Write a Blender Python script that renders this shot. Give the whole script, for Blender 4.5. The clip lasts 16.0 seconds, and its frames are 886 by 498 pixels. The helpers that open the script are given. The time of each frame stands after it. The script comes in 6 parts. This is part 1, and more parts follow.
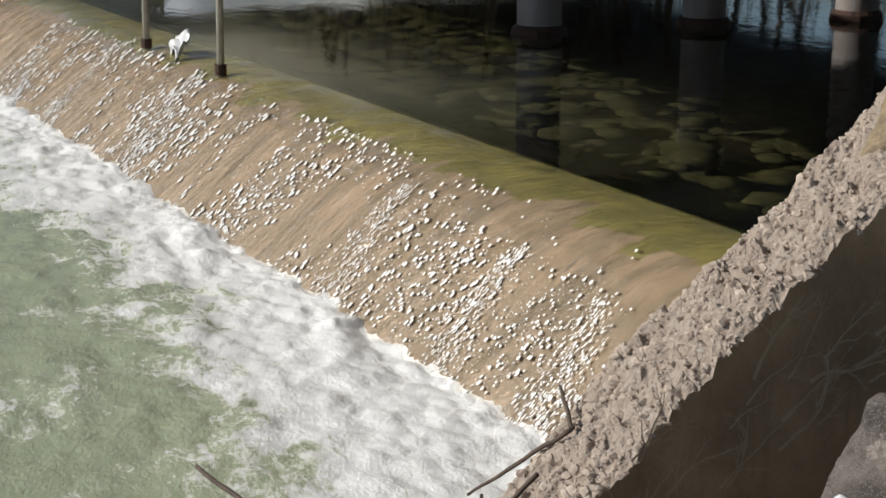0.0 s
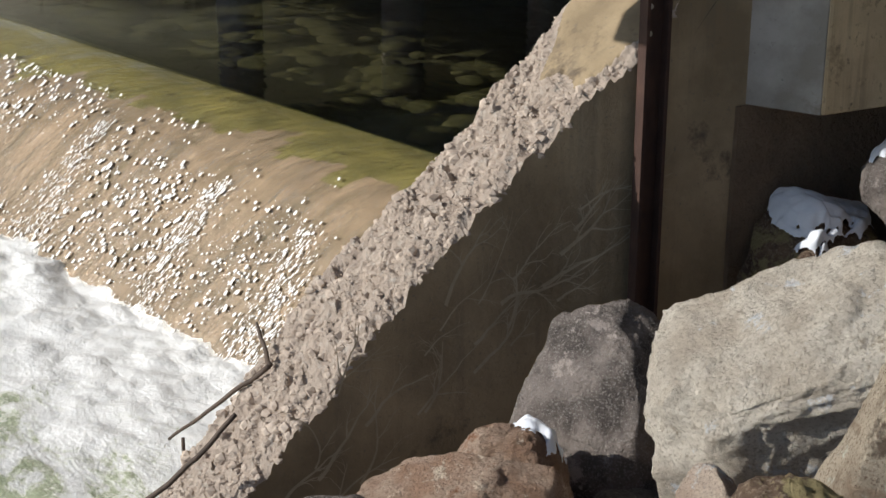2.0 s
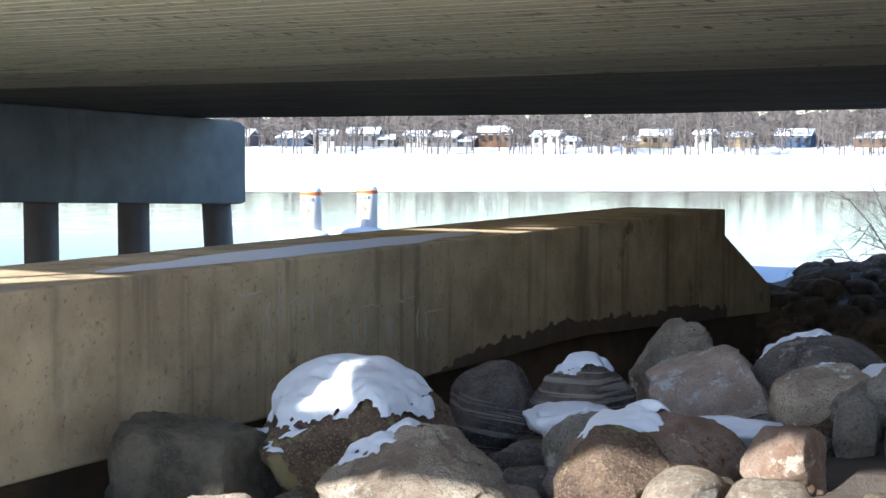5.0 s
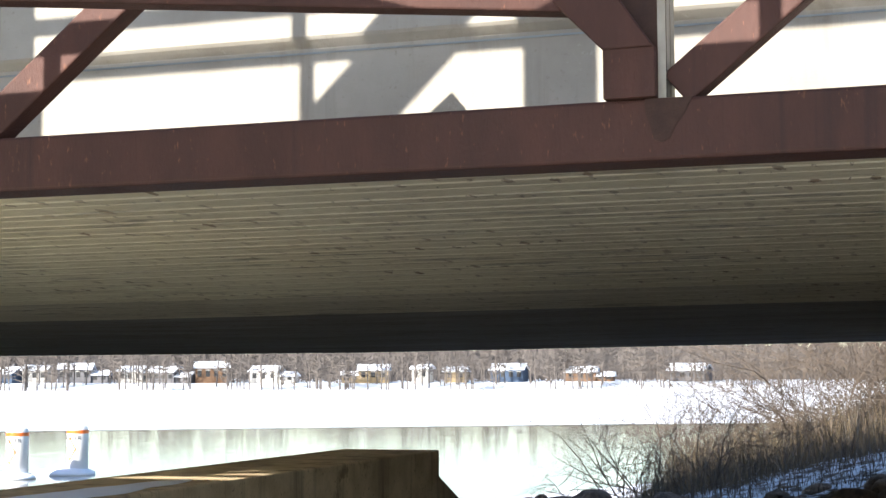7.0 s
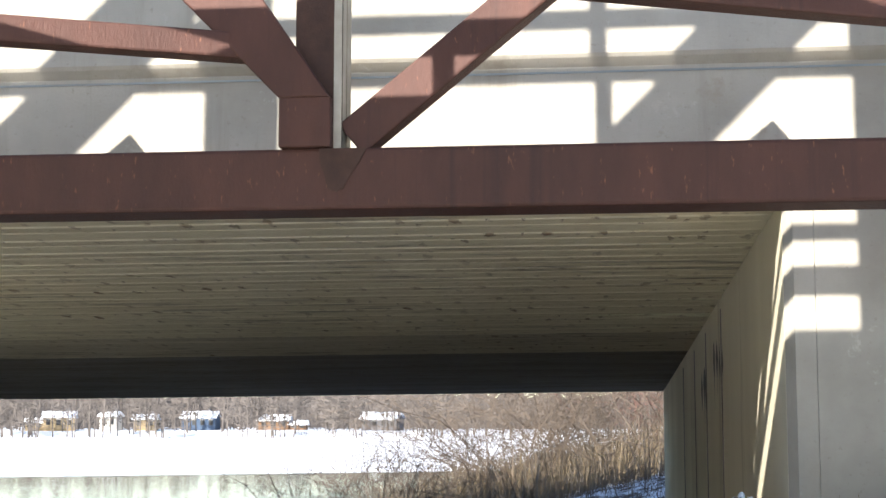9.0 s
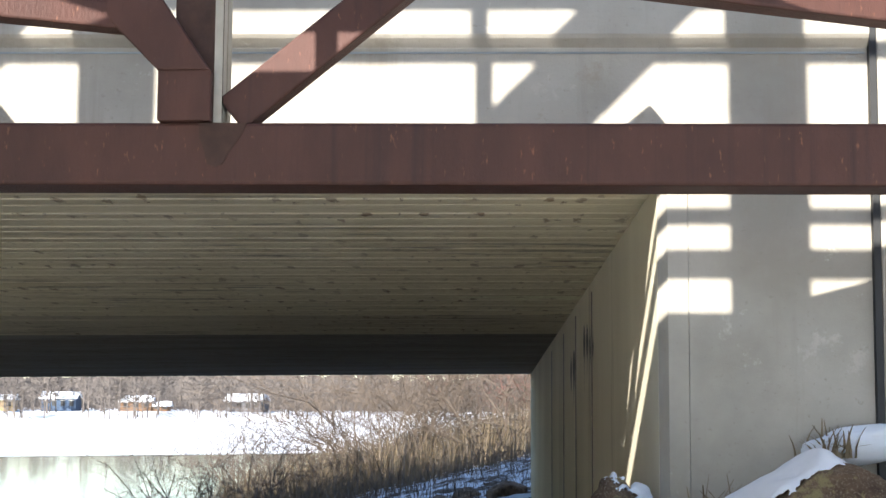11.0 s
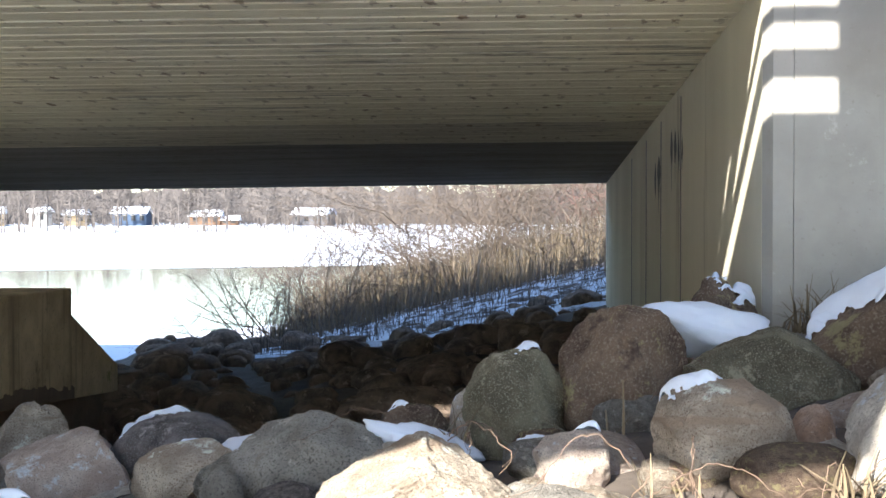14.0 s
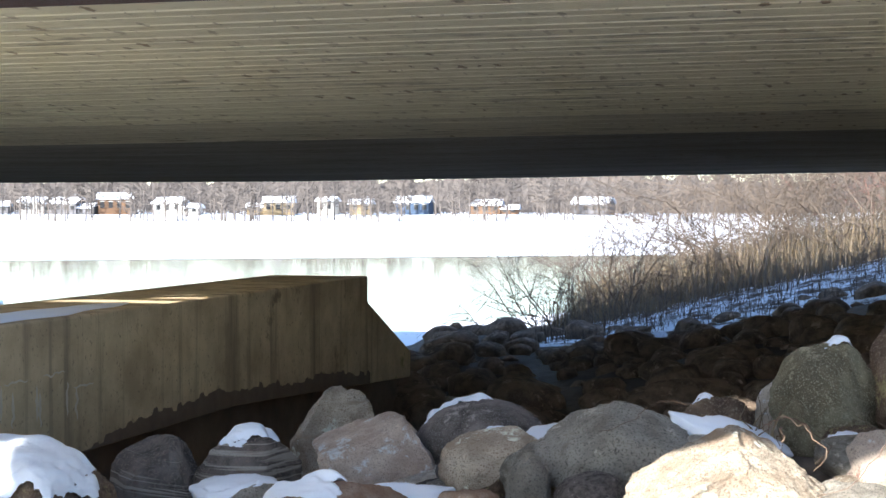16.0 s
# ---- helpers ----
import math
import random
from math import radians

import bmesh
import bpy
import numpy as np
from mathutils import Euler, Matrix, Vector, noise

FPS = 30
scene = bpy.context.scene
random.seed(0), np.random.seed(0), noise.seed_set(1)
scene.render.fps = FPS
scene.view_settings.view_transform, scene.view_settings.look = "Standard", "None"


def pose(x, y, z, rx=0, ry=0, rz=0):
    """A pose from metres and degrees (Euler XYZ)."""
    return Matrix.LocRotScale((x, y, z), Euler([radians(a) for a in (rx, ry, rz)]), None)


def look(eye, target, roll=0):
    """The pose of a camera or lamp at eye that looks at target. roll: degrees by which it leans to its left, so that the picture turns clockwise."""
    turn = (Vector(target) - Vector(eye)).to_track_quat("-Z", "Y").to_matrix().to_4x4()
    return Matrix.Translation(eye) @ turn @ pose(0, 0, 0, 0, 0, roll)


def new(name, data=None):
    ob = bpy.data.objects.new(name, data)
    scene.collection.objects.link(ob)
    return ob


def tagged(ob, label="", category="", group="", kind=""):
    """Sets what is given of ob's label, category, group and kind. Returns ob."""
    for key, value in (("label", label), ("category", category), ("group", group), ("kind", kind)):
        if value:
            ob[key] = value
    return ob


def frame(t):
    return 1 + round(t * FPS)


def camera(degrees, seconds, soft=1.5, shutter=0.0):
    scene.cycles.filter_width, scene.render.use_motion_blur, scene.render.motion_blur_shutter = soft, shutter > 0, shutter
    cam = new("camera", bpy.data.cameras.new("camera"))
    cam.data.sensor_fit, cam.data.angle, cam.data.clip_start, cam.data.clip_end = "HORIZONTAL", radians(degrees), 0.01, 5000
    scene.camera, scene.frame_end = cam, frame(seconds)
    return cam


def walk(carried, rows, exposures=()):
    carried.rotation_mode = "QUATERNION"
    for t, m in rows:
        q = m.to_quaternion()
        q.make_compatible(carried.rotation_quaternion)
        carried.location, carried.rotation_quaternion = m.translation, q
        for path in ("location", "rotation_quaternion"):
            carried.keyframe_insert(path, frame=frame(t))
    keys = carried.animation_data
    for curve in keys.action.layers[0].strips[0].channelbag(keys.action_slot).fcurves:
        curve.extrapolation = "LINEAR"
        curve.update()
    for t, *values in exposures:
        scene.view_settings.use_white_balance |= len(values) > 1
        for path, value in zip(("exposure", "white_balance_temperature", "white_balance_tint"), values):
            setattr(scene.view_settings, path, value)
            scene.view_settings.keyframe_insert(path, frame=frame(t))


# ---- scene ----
cam = camera(32.669, 16.0)


def aim(x, y, z, yaw, pitch, roll):
    """Pose of the camera: yaw to the right of +y, pitch upwards, roll, in degrees."""
    return pose(x, y, z, 0, 0, -yaw) @ pose(0, 0, 0, 90 + pitch, 0, 0) @ pose(0, 0, 0, 0, 0, roll)


walk(cam, [
    (0, aim(-0.284, 0.033, 2.334, -70.81, -15.66, -0.10)),
    (0.5, aim(-0.282, 0.087, 2.317, -67.88, -17.32, 0.59)),
    (1, aim(-0.281, 0.097, 2.330, -64.55, -18.88, 0.41)),
    (1.5, aim(-0.283, 0.109, 2.336, -62.14, -19.08, 0.23)),
    (2, aim(-0.289, 0.139, 2.349, -59.77, -18.47, 0.17)),
    (2.5, aim(-0.230, 0.162, 2.345, -56.12, -16.55, 0.61)),
    (2.7, aim(-0.197, 0.184, 2.362, -53.90, -16.05, 0.14)),
    (3, aim(-0.186, 0.184, 2.317, -49.67, -14.20, 0.45)),
    (3.5, aim(-0.138, 0.237, 2.326, -43.82, -12.37, 0.13)),
    (4, aim(-0.093, 0.277, 2.326, -37.67, -9.71, -0.08)),
    (4.5, aim(-0.077, 0.284, 2.344, -32.75, -7.06, -0.01)),
    (5, aim(-0.062, 0.286, 2.368, -28.65, -3.92, 0.07)),
    (5.2, aim(-0.053, 0.278, 2.377, -27.19, -2.66, 0.07)),
    (7.3, aim(-0.016, 0.255, 2.426, -16.79, 5.67, -0.22)),
    (7.5, aim(-0.010, 0.263, 2.428, -15.91, 6.06, -0.21)),
    (8, aim(0.003, 0.285, 2.432, -13.09, 6.61, 0.12)),
    (8.5, aim(0.031, 0.282, 2.421, -10.07, 6.70, 0.13)),
    (9, aim(0.051, 0.282, 2.423, -6.52, 6.77, 0.05)),
    (9.2, aim(0.053, 0.286, 2.430, -5.37, 6.73, 0.13)),
    (11.3, aim(0.000, 0.302, 2.402, -1.25, 5.79, 0.13)),
    (11.5, aim(-0.006, 0.312, 2.382, -1.25, 5.00, -0.12)),
    (12, aim(-0.025, 0.300, 2.368, -1.19, 2.75, -0.03)),
    (12.5, aim(-0.053, 0.301, 2.362, -1.20, 1.11, -0.12)),
    (13, aim(-0.075, 0.312, 2.362, -1.45, -0.07, 0.00)),
    (13.5, aim(-0.106, 0.300, 2.366, -2.27, -0.62, -0.06)),
    (14, aim(-0.134, 0.283, 2.370, -3.90, -0.95, 0.02)),
    (14.5, aim(-0.161, 0.279, 2.369, -6.12, -1.11, 0.07)),
    (15, aim(-0.179, 0.275, 2.372, -8.68, -1.28, 0.15)),
    (15.5, aim(-0.192, 0.269, 2.371, -11.23, -1.31, 0.05)),
    (16, aim(-0.212, 0.247, 2.377, -14.44, -1.37, 0.06)),
], [(0, -0.3, 6150, 10), (1.5, -0.3, 6120, 10), (2.5, 0.35, 5950, 10), (3, 0.7, 5850, 10), (4, 1.02, 5800, 10), (5, 1.42, 5650, 10), (7.3, 1.48, 6250, 10),
    (9, 1.62, 6250, 10), (11.3, 1.64, 6150, 10), (12.5, 2.06, 6020, 10), (16, 1.94, 5900, 10)])

# ---- light ----
SUN_AZ, SUN_EL = radians(23), radians(28)
world = bpy.data.worlds.new("sky")
scene.world = world
world.use_nodes = True
wn = world.node_tree.nodes
sky = wn.new("ShaderNodeTexSky")
sky.sky_type = "NISHITA"
sky.sun_disc = False
sky.sun_elevation = SUN_EL
sky.sun_rotation = math.pi + SUN_AZ
sky.altitude = 250
sky.air_density, sky.dust_density = 1.0, 0.5
world.node_tree.links.new(sky.outputs[0], wn["Background"].inputs[0])
wn["Background"].inputs[1].default_value = 0.10
sun = new("sun", bpy.data.lights.new("sun", "SUN"))
sun.data.energy = 5.0
sun.data.angle = radians(0.53)
sun.data.color = (1.0, 0.93, 0.82)
SUN_FROM = Vector((-math.sin(SUN_AZ) * math.cos(SUN_EL), -math.cos(SUN_AZ) * math.cos(SUN_EL), math.sin(SUN_EL)))
sun.matrix_world = look(SUN_FROM * 40, (0, 0, 0))

# ---- materials ----
def material(name, base, dark=None, scale=4.0, rough=0.8, metal=0.0, bump=0.3, bump_scale=40.0, fine=None, spread=0.5,
             detail=8.0, wear=0.0, wear_colour=(0.1, 0.09, 0.08), wear_scale=2.0, vary=0.0, stretch=(1, 1, 1), transmission=0.0, ior=1.45, streak=None, veins=None, bump_deep=0.02, bump_big=0.0, lichen=None, gloss=0.5, bands=None):
    """A procedural surface: two colours mixed by noise, a finer speckle, stains, and bump."""
    m = bpy.data.materials.new(name)
    m.use_nodes = True
    nt = m.node_tree
    n, l = nt.nodes, nt.links
    bsdf = n["Principled BSDF"]
    bsdf.inputs["Roughness"].default_value = rough
    bsdf.inputs["Metallic"].default_value = metal
    bsdf.inputs["Transmission Weight"].default_value = transmission
    bsdf.inputs["IOR"].default_value = ior
    tc = n.new("ShaderNodeTexCoord")
    mp = n.new("ShaderNodeMapping")
    mp.inputs["Scale"].default_value = stretch
    l.new(tc.outputs["Object"], mp.inputs[0])
    if vary:
        info = n.new("ShaderNodeObjectInfo")
        shift = n.new("ShaderNodeVectorMath")
        shift.operation = "ADD"
        mul = n.new("ShaderNodeMath")
        mul.operation = "MULTIPLY"
        mul.inputs[1].default_value = 37.0
        l.new(info.outputs["Random"], mul.inputs[0])
        l.new(mul.outputs[0], shift.inputs[1])
        l.new(tc.outputs["Object"], shift.inputs[0])
        l.new(shift.outputs[0], mp.inputs[0])

    def noise_at(sc, det=detail, rgh=0.6):
        t = n.new("ShaderNodeTexNoise")
        t.inputs["Scale"].default_value = sc
        t.inputs["Detail"].default_value = det
        t.inputs["Roughness"].default_value = rgh
        l.new(mp.outputs[0], t.inputs["Vector"])
        return t.outputs[0]

    def ramp(value, lo, hi):
        r = n.new("ShaderNodeMapRange")
        r.inputs["From Min"].default_value = lo
        r.inputs["From Max"].default_value = hi
        l.new(value, r.inputs[0])
        return r.outputs[0]

    def mix(factor, a, b):
        x = n.new("ShaderNodeMix")
        x.data_type = "RGBA"
        l.new(factor, x.inputs[0])
        for k, c in ((6, a), (7, b)):
            if isinstance(c, tuple):
                x.inputs[k].default_value = (*c, 1)
            else:
                l.new(c, x.inputs[k])
        return x.outputs[2]

    bsdf.inputs["Specular IOR Level"].default_value = gloss
    dark = dark or tuple(c * 0.6 for c in base)
    colour = mix(ramp(noise_at(scale), 0.5 - spread / 2, 0.5 + spread / 2), dark, base)
    if fine:
        colour = mix(ramp(noise_at(fine[1], 3), fine[2] - 0.05, fine[2] + 0.13), colour, fine[0])
    if wear:
        colour = mix(ramp(noise_at(wear_scale, 6, 0.7), 0.78 - wear * 0.4, 0.86 - wear * 0.4), colour, wear_colour)
    if lichen:
        colour = mix(ramp(noise_at(lichen[1], 7, 0.75), lichen[2], lichen[2] + 0.05), colour, lichen[0])
    if streak:
        sm = n.new("ShaderNodeMapping")
        sm.inputs["Scale"].default_value = (streak[1], streak[1], 0.35)
        l.new(tc.outputs["Object"], sm.inputs[0])
        st = n.new("ShaderNodeTexNoise")
        st.inputs["Scale"].default_value = 1.0
        st.inputs["Detail"].default_value = 7
        st.inputs["Roughness"].default_value = 0.65
        l.new(sm.outputs[0], st.inputs["Vector"])
        colour = mix(ramp(st.outputs[0], streak[2], streak[2] + 0.16), colour, streak[0])
    if bands:
        bm_ = n.new("ShaderNodeMapping")
        bm_.inputs["Rotation"].default_value = bands[3]
        bm_.inputs["Scale"].default_value = (0.7, 0.7, bands[1])
        l.new(mp.outputs[0], bm_.inputs[0])
        bt = n.new("ShaderNodeTexNoise")
        bt.inputs["Scale"].default_value = 2.2
        bt.inputs["Detail"].default_value = 5
        bt.inputs["Distortion"].default_value = 0.5
        l.new(bm_.outputs[0], bt.inputs["Vector"])
        colour = mix(ramp(bt.outputs[0], bands[2], bands[2] + 0.07), colour, bands[0])
    if veins:
        vn = noise_at(veins[1], 5, 0.55)
        dist = n.new("ShaderNodeMath")
        dist.operation = "SUBTRACT"
        dist.inputs[1].default_value = 0.5
        l.new(vn, dist.inputs[0])
        ab = n.new("ShaderNodeMath")
        ab.operation = "ABSOLUTE"
        l.new(dist.outputs[0], ab.inputs[0])
        line = ramp(ab.outputs[0], 0.03, 0.004)
        low_edge = veins[2] if len(veins) > 2 else 0.52
        where = ramp(noise_at(veins[1] * 0.28, 2), low_edge, low_edge + 0.14)
        both = n.new("ShaderNodeMath")
        both.operation = "MULTIPLY"
        l.new(line, both.inputs[0])
        l.new(where, both.inputs[1])
        colour = mix(both.outputs[0], colour, veins[0])
    if vary:
        hsv = n.new("ShaderNodeHueSaturation")
        info2 = n.new("ShaderNodeObjectInfo")
        val = n.new("ShaderNodeMapRange")
        val.inputs["To Min"].default_value = 1 - vary
        val.inputs["To Max"].default_value = 1 + vary
        l.new(info2.outputs["Random"], val.inputs[0])
        l.new(val.outputs[0], hsv.inputs["Value"])
        l.new(colour, hsv.inputs["Color"])
        colour = hsv.outputs[0]
    l.new(colour, bsdf.inputs["Base Color"])
    if bump:
        b = n.new("ShaderNodeBump")
        b.inputs["Strength"].default_value = bump
        b.inputs["Distance"].default_value = bump_deep
        l.new(noise_at(bump_scale, 8, 0.7), b.inputs["Height"])
        if bump_big:
            c = n.new("ShaderNodeBump")
            c.inputs["Strength"].default_value = bump_big
            c.inputs["Distance"].default_value = 0.06
            l.new(noise_at(bump_scale / 4.5, 6, 0.6), c.inputs["Height"])
            l.new(c.outputs[0], b.inputs["Normal"])
        l.new(b.outputs[0], bsdf.inputs["Normal"])
    return m


CONCRETE = material("weathered concrete", (0.66, 0.52, 0.315), (0.43, 0.325, 0.195), 2.6, 0.9, spread=0.26, bump=0.25, bump_scale=60, wear=0.44,
                    wear_colour=(0.25, 0.19, 0.115), wear_scale=3.4, fine=((0.17, 0.13, 0.09), 42, 0.65), streak=((0.26, 0.2, 0.13), 6.5, 0.52),
                    veins=((0.66, 0.56, 0.40), 2.4, 0.57), lichen=((0.3, 0.27, 0.12), 1.6, 0.64))
WING_CONCRETE = material("root-marked wing wall concrete", (0.42, 0.325, 0.20), (0.25, 0.19, 0.115), 3.0, 0.92, spread=0.26, bump=0.4, bump_scale=40, wear=0.42,
                         wear_colour=(0.15, 0.115, 0.08), wear_scale=2.6, fine=((0.2, 0.17, 0.13), 70, 0.66), streak=((0.2, 0.16, 0.11), 5.0, 0.56))
ROUGH_CONCRETE = material("broken concrete with gravel", (0.62, 0.52, 0.43), (0.38, 0.30, 0.24), 14, 0.95, bump=1.0, bump_scale=60,
                          fine=((0.6, 0.54, 0.47), 35, 0.6))
PALE_CONCRETE = material("pale cast concrete", (0.46, 0.425, 0.36), (0.33, 0.30, 0.25), 1.5, 0.85, bump=0.15, bump_scale=80, spread=0.3, wear=0.36,
                         wear_colour=(0.33, 0.28, 0.21), wear_scale=1.7, streak=((0.33, 0.295, 0.24), 4.5, 0.54), fine=((0.30, 0.27, 0.22), 45, 0.68), lichen=((0.48, 0.445, 0.38), 2.2, 0.62))
PLAIN_GREY = material("plain grey concrete", (0.43, 0.40, 0.355), (0.28, 0.255, 0.215), 5, 0.9, spread=0.25, wear=0.42, wear_colour=(0.25, 0.22, 0.17), wear_scale=3.0, bump=0.3, bump_scale=70, fine=((0.2, 0.19, 0.18), 50, 0.68))
def soffit_material(name, base, dark, mould):
    """Beige form-board concrete: mould along the boards, pale patches painted for light off the water, and rusty spots
    where the form ties ended.
    """
    m = material(name, base, dark, 1.1, 0.85, bump=0.2, bump_scale=50, wear=0.16,
                 wear_colour=(0.33, 0.27, 0.19), wear_scale=1.6, stretch=(0.35, 1.6, 1), fine=((0.42, 0.33, 0.22), 22, 0.66), gloss=0.06, lichen=(tuple(min(0.94, c * 1.12) for c in base), 1.5, 0.60))
    n, l = m.node_tree.nodes, m.node_tree.links
    b = n["Principled BSDF"]
    colour = b.inputs["Base Color"].links[0].from_socket
    tc = n.new("ShaderNodeTexCoord")

    def mapped(scale):
        mp = n.new("ShaderNodeMapping")
        mp.inputs["Scale"].default_value = scale
        l.new(tc.outputs["Object"], mp.inputs[0])
        return mp.outputs[0]

    def noisy(vec, sc, det, rgh):
        t = n.new("ShaderNodeTexNoise")
        t.inputs["Scale"].default_value, t.inputs["Detail"].default_value, t.inputs["Roughness"].default_value = sc, det, rgh
        l.new(vec, t.inputs["Vector"])
        return t

    def ranged(v, lo, hi):
        r = n.new("ShaderNodeMapRange")
        r.inputs["From Min"].default_value, r.inputs["From Max"].default_value = lo, hi
        l.new(v, r.inputs[0])
        return r.outputs[0]

    def maths(op, a, c):
        k = n.new("ShaderNodeMath")
        k.operation = op
        for q, v in enumerate((a, c)):
            if isinstance(v, (int, float)):
                k.inputs[q].default_value = v
            else:
                l.new(v, k.inputs[q])
        return k.outputs[0]

    def over(f, low, tint):
        x = n.new("ShaderNodeMix")
        x.data_type = "RGBA"
        l.new(f, x.inputs[0])
        l.new(low, x.inputs[6])
        x.inputs[7].default_value = (*tint, 1)
        return x.outputs[2]

    # mould in short smears along the boards, in drifts
    smear = ranged(noisy(mapped((1.0, 7.0, 1)), 1.3, 8, 0.68).outputs[0], 0.54, 0.64)
    drift = ranged(noisy(mapped((0.5, 0.6, 1)), 0.9, 3, 0.5).outputs[0], 0.42, 0.60)
    colour = over(maths("MULTIPLY", maths("MULTIPLY", smear, drift), mould), colour, (0.17, 0.135, 0.10))
    # rusty tie spots in ragged rows
    for sc, size, tint in ((2.56, 0.088, (0.22, 0.14, 0.08)), (3.7, 0.06, (0.2, 0.13, 0.08))):
        wob = noisy(mapped((1, 0.4, 1)), 34, 5, 0.75)
        shift = n.new("ShaderNodeVectorMath")
        shift.operation = "MULTIPLY_ADD"
        l.new(wob.outputs["Color"], shift.inputs[0])
        shift.inputs[1].default_value = (0.17, 0.15, 0)
        l.new(mapped((1.7, 0.62, 0)), shift.inputs[2])
        vo = n.new("ShaderNodeTexVoronoi")
        vo.voronoi_dimensions = "2D"
        vo.inputs["Scale"].default_value = sc
        vo.inputs["Randomness"].default_value = 0.62
        l.new(shift.outputs[0], vo.inputs["Vector"])
        much = maths("MULTIPLY", noisy(mapped((0.6, 0.6, 1)), 1.7, 3, 0.6).outputs[0], size * 2.3)
        often = ranged(noisy(mapped((0.55, 0.8, 1)), 1.2, 5, 0.65).outputs[0], 0.40, 0.62)
        spot = ranged(maths("SUBTRACT", much, vo.outputs["Distance"]), 0.0, 0.035)
        colour = over(maths("MULTIPLY", spot, maths("ADD", maths("MULTIPLY", often, 0.6), 0.2)), colour, tint)
    l.new(colour, b.inputs["Base Color"])
    return m


SOFFIT = soffit_material("stained deck underside", (0.88, 0.82, 0.64), (0.77, 0.70, 0.525), 0.75)
# two darker undersides, with the shade deeper under the deck painted into them
MID_SHADE_BOARDS = soffit_material("mid deck underside with shade in its colour", (0.72, 0.655, 0.51), (0.55, 0.49, 0.38), 0.95)
FAR_SHADE_BOARDS = material("far deck underside with shade in its colour", (0.36, 0.335, 0.30), (0.20, 0.185, 0.165), 1.3, 0.85, bump=0.2, bump_scale=50, wear=0.3, gloss=0.06,
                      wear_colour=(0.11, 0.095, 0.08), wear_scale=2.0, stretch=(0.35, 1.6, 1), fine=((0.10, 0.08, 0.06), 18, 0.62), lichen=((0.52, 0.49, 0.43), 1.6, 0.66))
ABUTMENT = material("abutment concrete", (0.74, 0.68, 0.52), (0.60, 0.54, 0.40), 1.2, 0.88, bump=0.2, bump_scale=60, wear=0.2,
                    wear_colour=(0.3, 0.25, 0.17), wear_scale=1.2, stretch=(1, 1, 0.3), streak=((0.36, 0.30, 0.2), 2.5, 0.60), gloss=0.15)
PIER = material("grey pier concrete", (0.35, 0.385, 0.39), (0.24, 0.265, 0.27), 1.2, 0.85, bump=0.15, bump_scale=50, spread=0.3, streak=((0.24, 0.22, 0.18), 1.6, 0.58))
COLUMN = material("rust-streaked pale pipe", (0.33, 0.33, 0.33), (0.2, 0.15, 0.12), 2.5, 0.7, 0.2, stretch=(1, 1, 0.25))
RUST = material("weathering steel", (0.098, 0.041, 0.030), (0.058, 0.026, 0.020), 6, 0.62, 0.1, bump=0.3, bump_scale=90, lichen=((0.14, 0.062, 0.036), 14, 0.66), streak=((0.05, 0.024, 0.02), 14.0, 0.56),
                fine=((0.30, 0.13, 0.07), 60, 0.7), stretch=(1, 1, 0.35))
DARK_RUST = material("dark rusted steel", (0.10, 0.055, 0.04), (0.05, 0.03, 0.025), 12, 0.75, 0.3, bump=0.3, bump_scale=150)
SNOW = material("old snow", (0.86, 0.88, 0.92), (0.78, 0.81, 0.87), 5, 0.7, bump=0.35, bump_scale=25)
FOOTING = material("dark broken footing concrete", (0.32, 0.225, 0.145), (0.17, 0.12, 0.08), 5, 0.95, bump=1.0, bump_scale=30, bump_deep=0.03, wear=0.35, wear_colour=(0.3, 0.24, 0.17), wear_scale=5.0)
SOIL = material("dark wet soil and gravel", (0.15, 0.118, 0.092), (0.06, 0.048, 0.038), 5, 0.9, bump=0.8, bump_scale=30)


# ---- mesh helpers ----
def link(name, bm, mat, parent=None, label="", smooth=False):
    me = bpy.data.meshes.new(name)
    bm.to_mesh(me)
    bm.free()
    if smooth:
        me.shade_smooth()
    me.materials.append(mat)
    ob = new(name, me)
    if parent:
        ob.parent = parent
    if label:
        ob["label"] = label
    return ob


def part(name, bm, mat, parent, label="", smooth=False):
    return link(name, bm, mat, parent, label, smooth)


def thing(name, label, category, group="", at=(0, 0, 0)):
    ob = new(name)
    ob.empty_display_size = 0.1
    ob.location = at
    return tagged(ob, label, category, group)


def block(x0, x1, y0, y1, z0, z1, bevel=0.0, segments=2):
    bm = bmesh.new()
    bmesh.ops.create_cube(bm, size=1.0)
    for v in bm.verts:
        v.co = Vector((x0 + (v.co.x + 0.5) * (x1 - x0), y0 + (v.co.y + 0.5) * (y1 - y0), z0 + (v.co.z + 0.5) * (z1 - z0)))
    if bevel:
        bmesh.ops.bevel(bm, geom=list(bm.edges), offset=bevel, segments=segments, affect="EDGES", profile=0.5)
    return bm


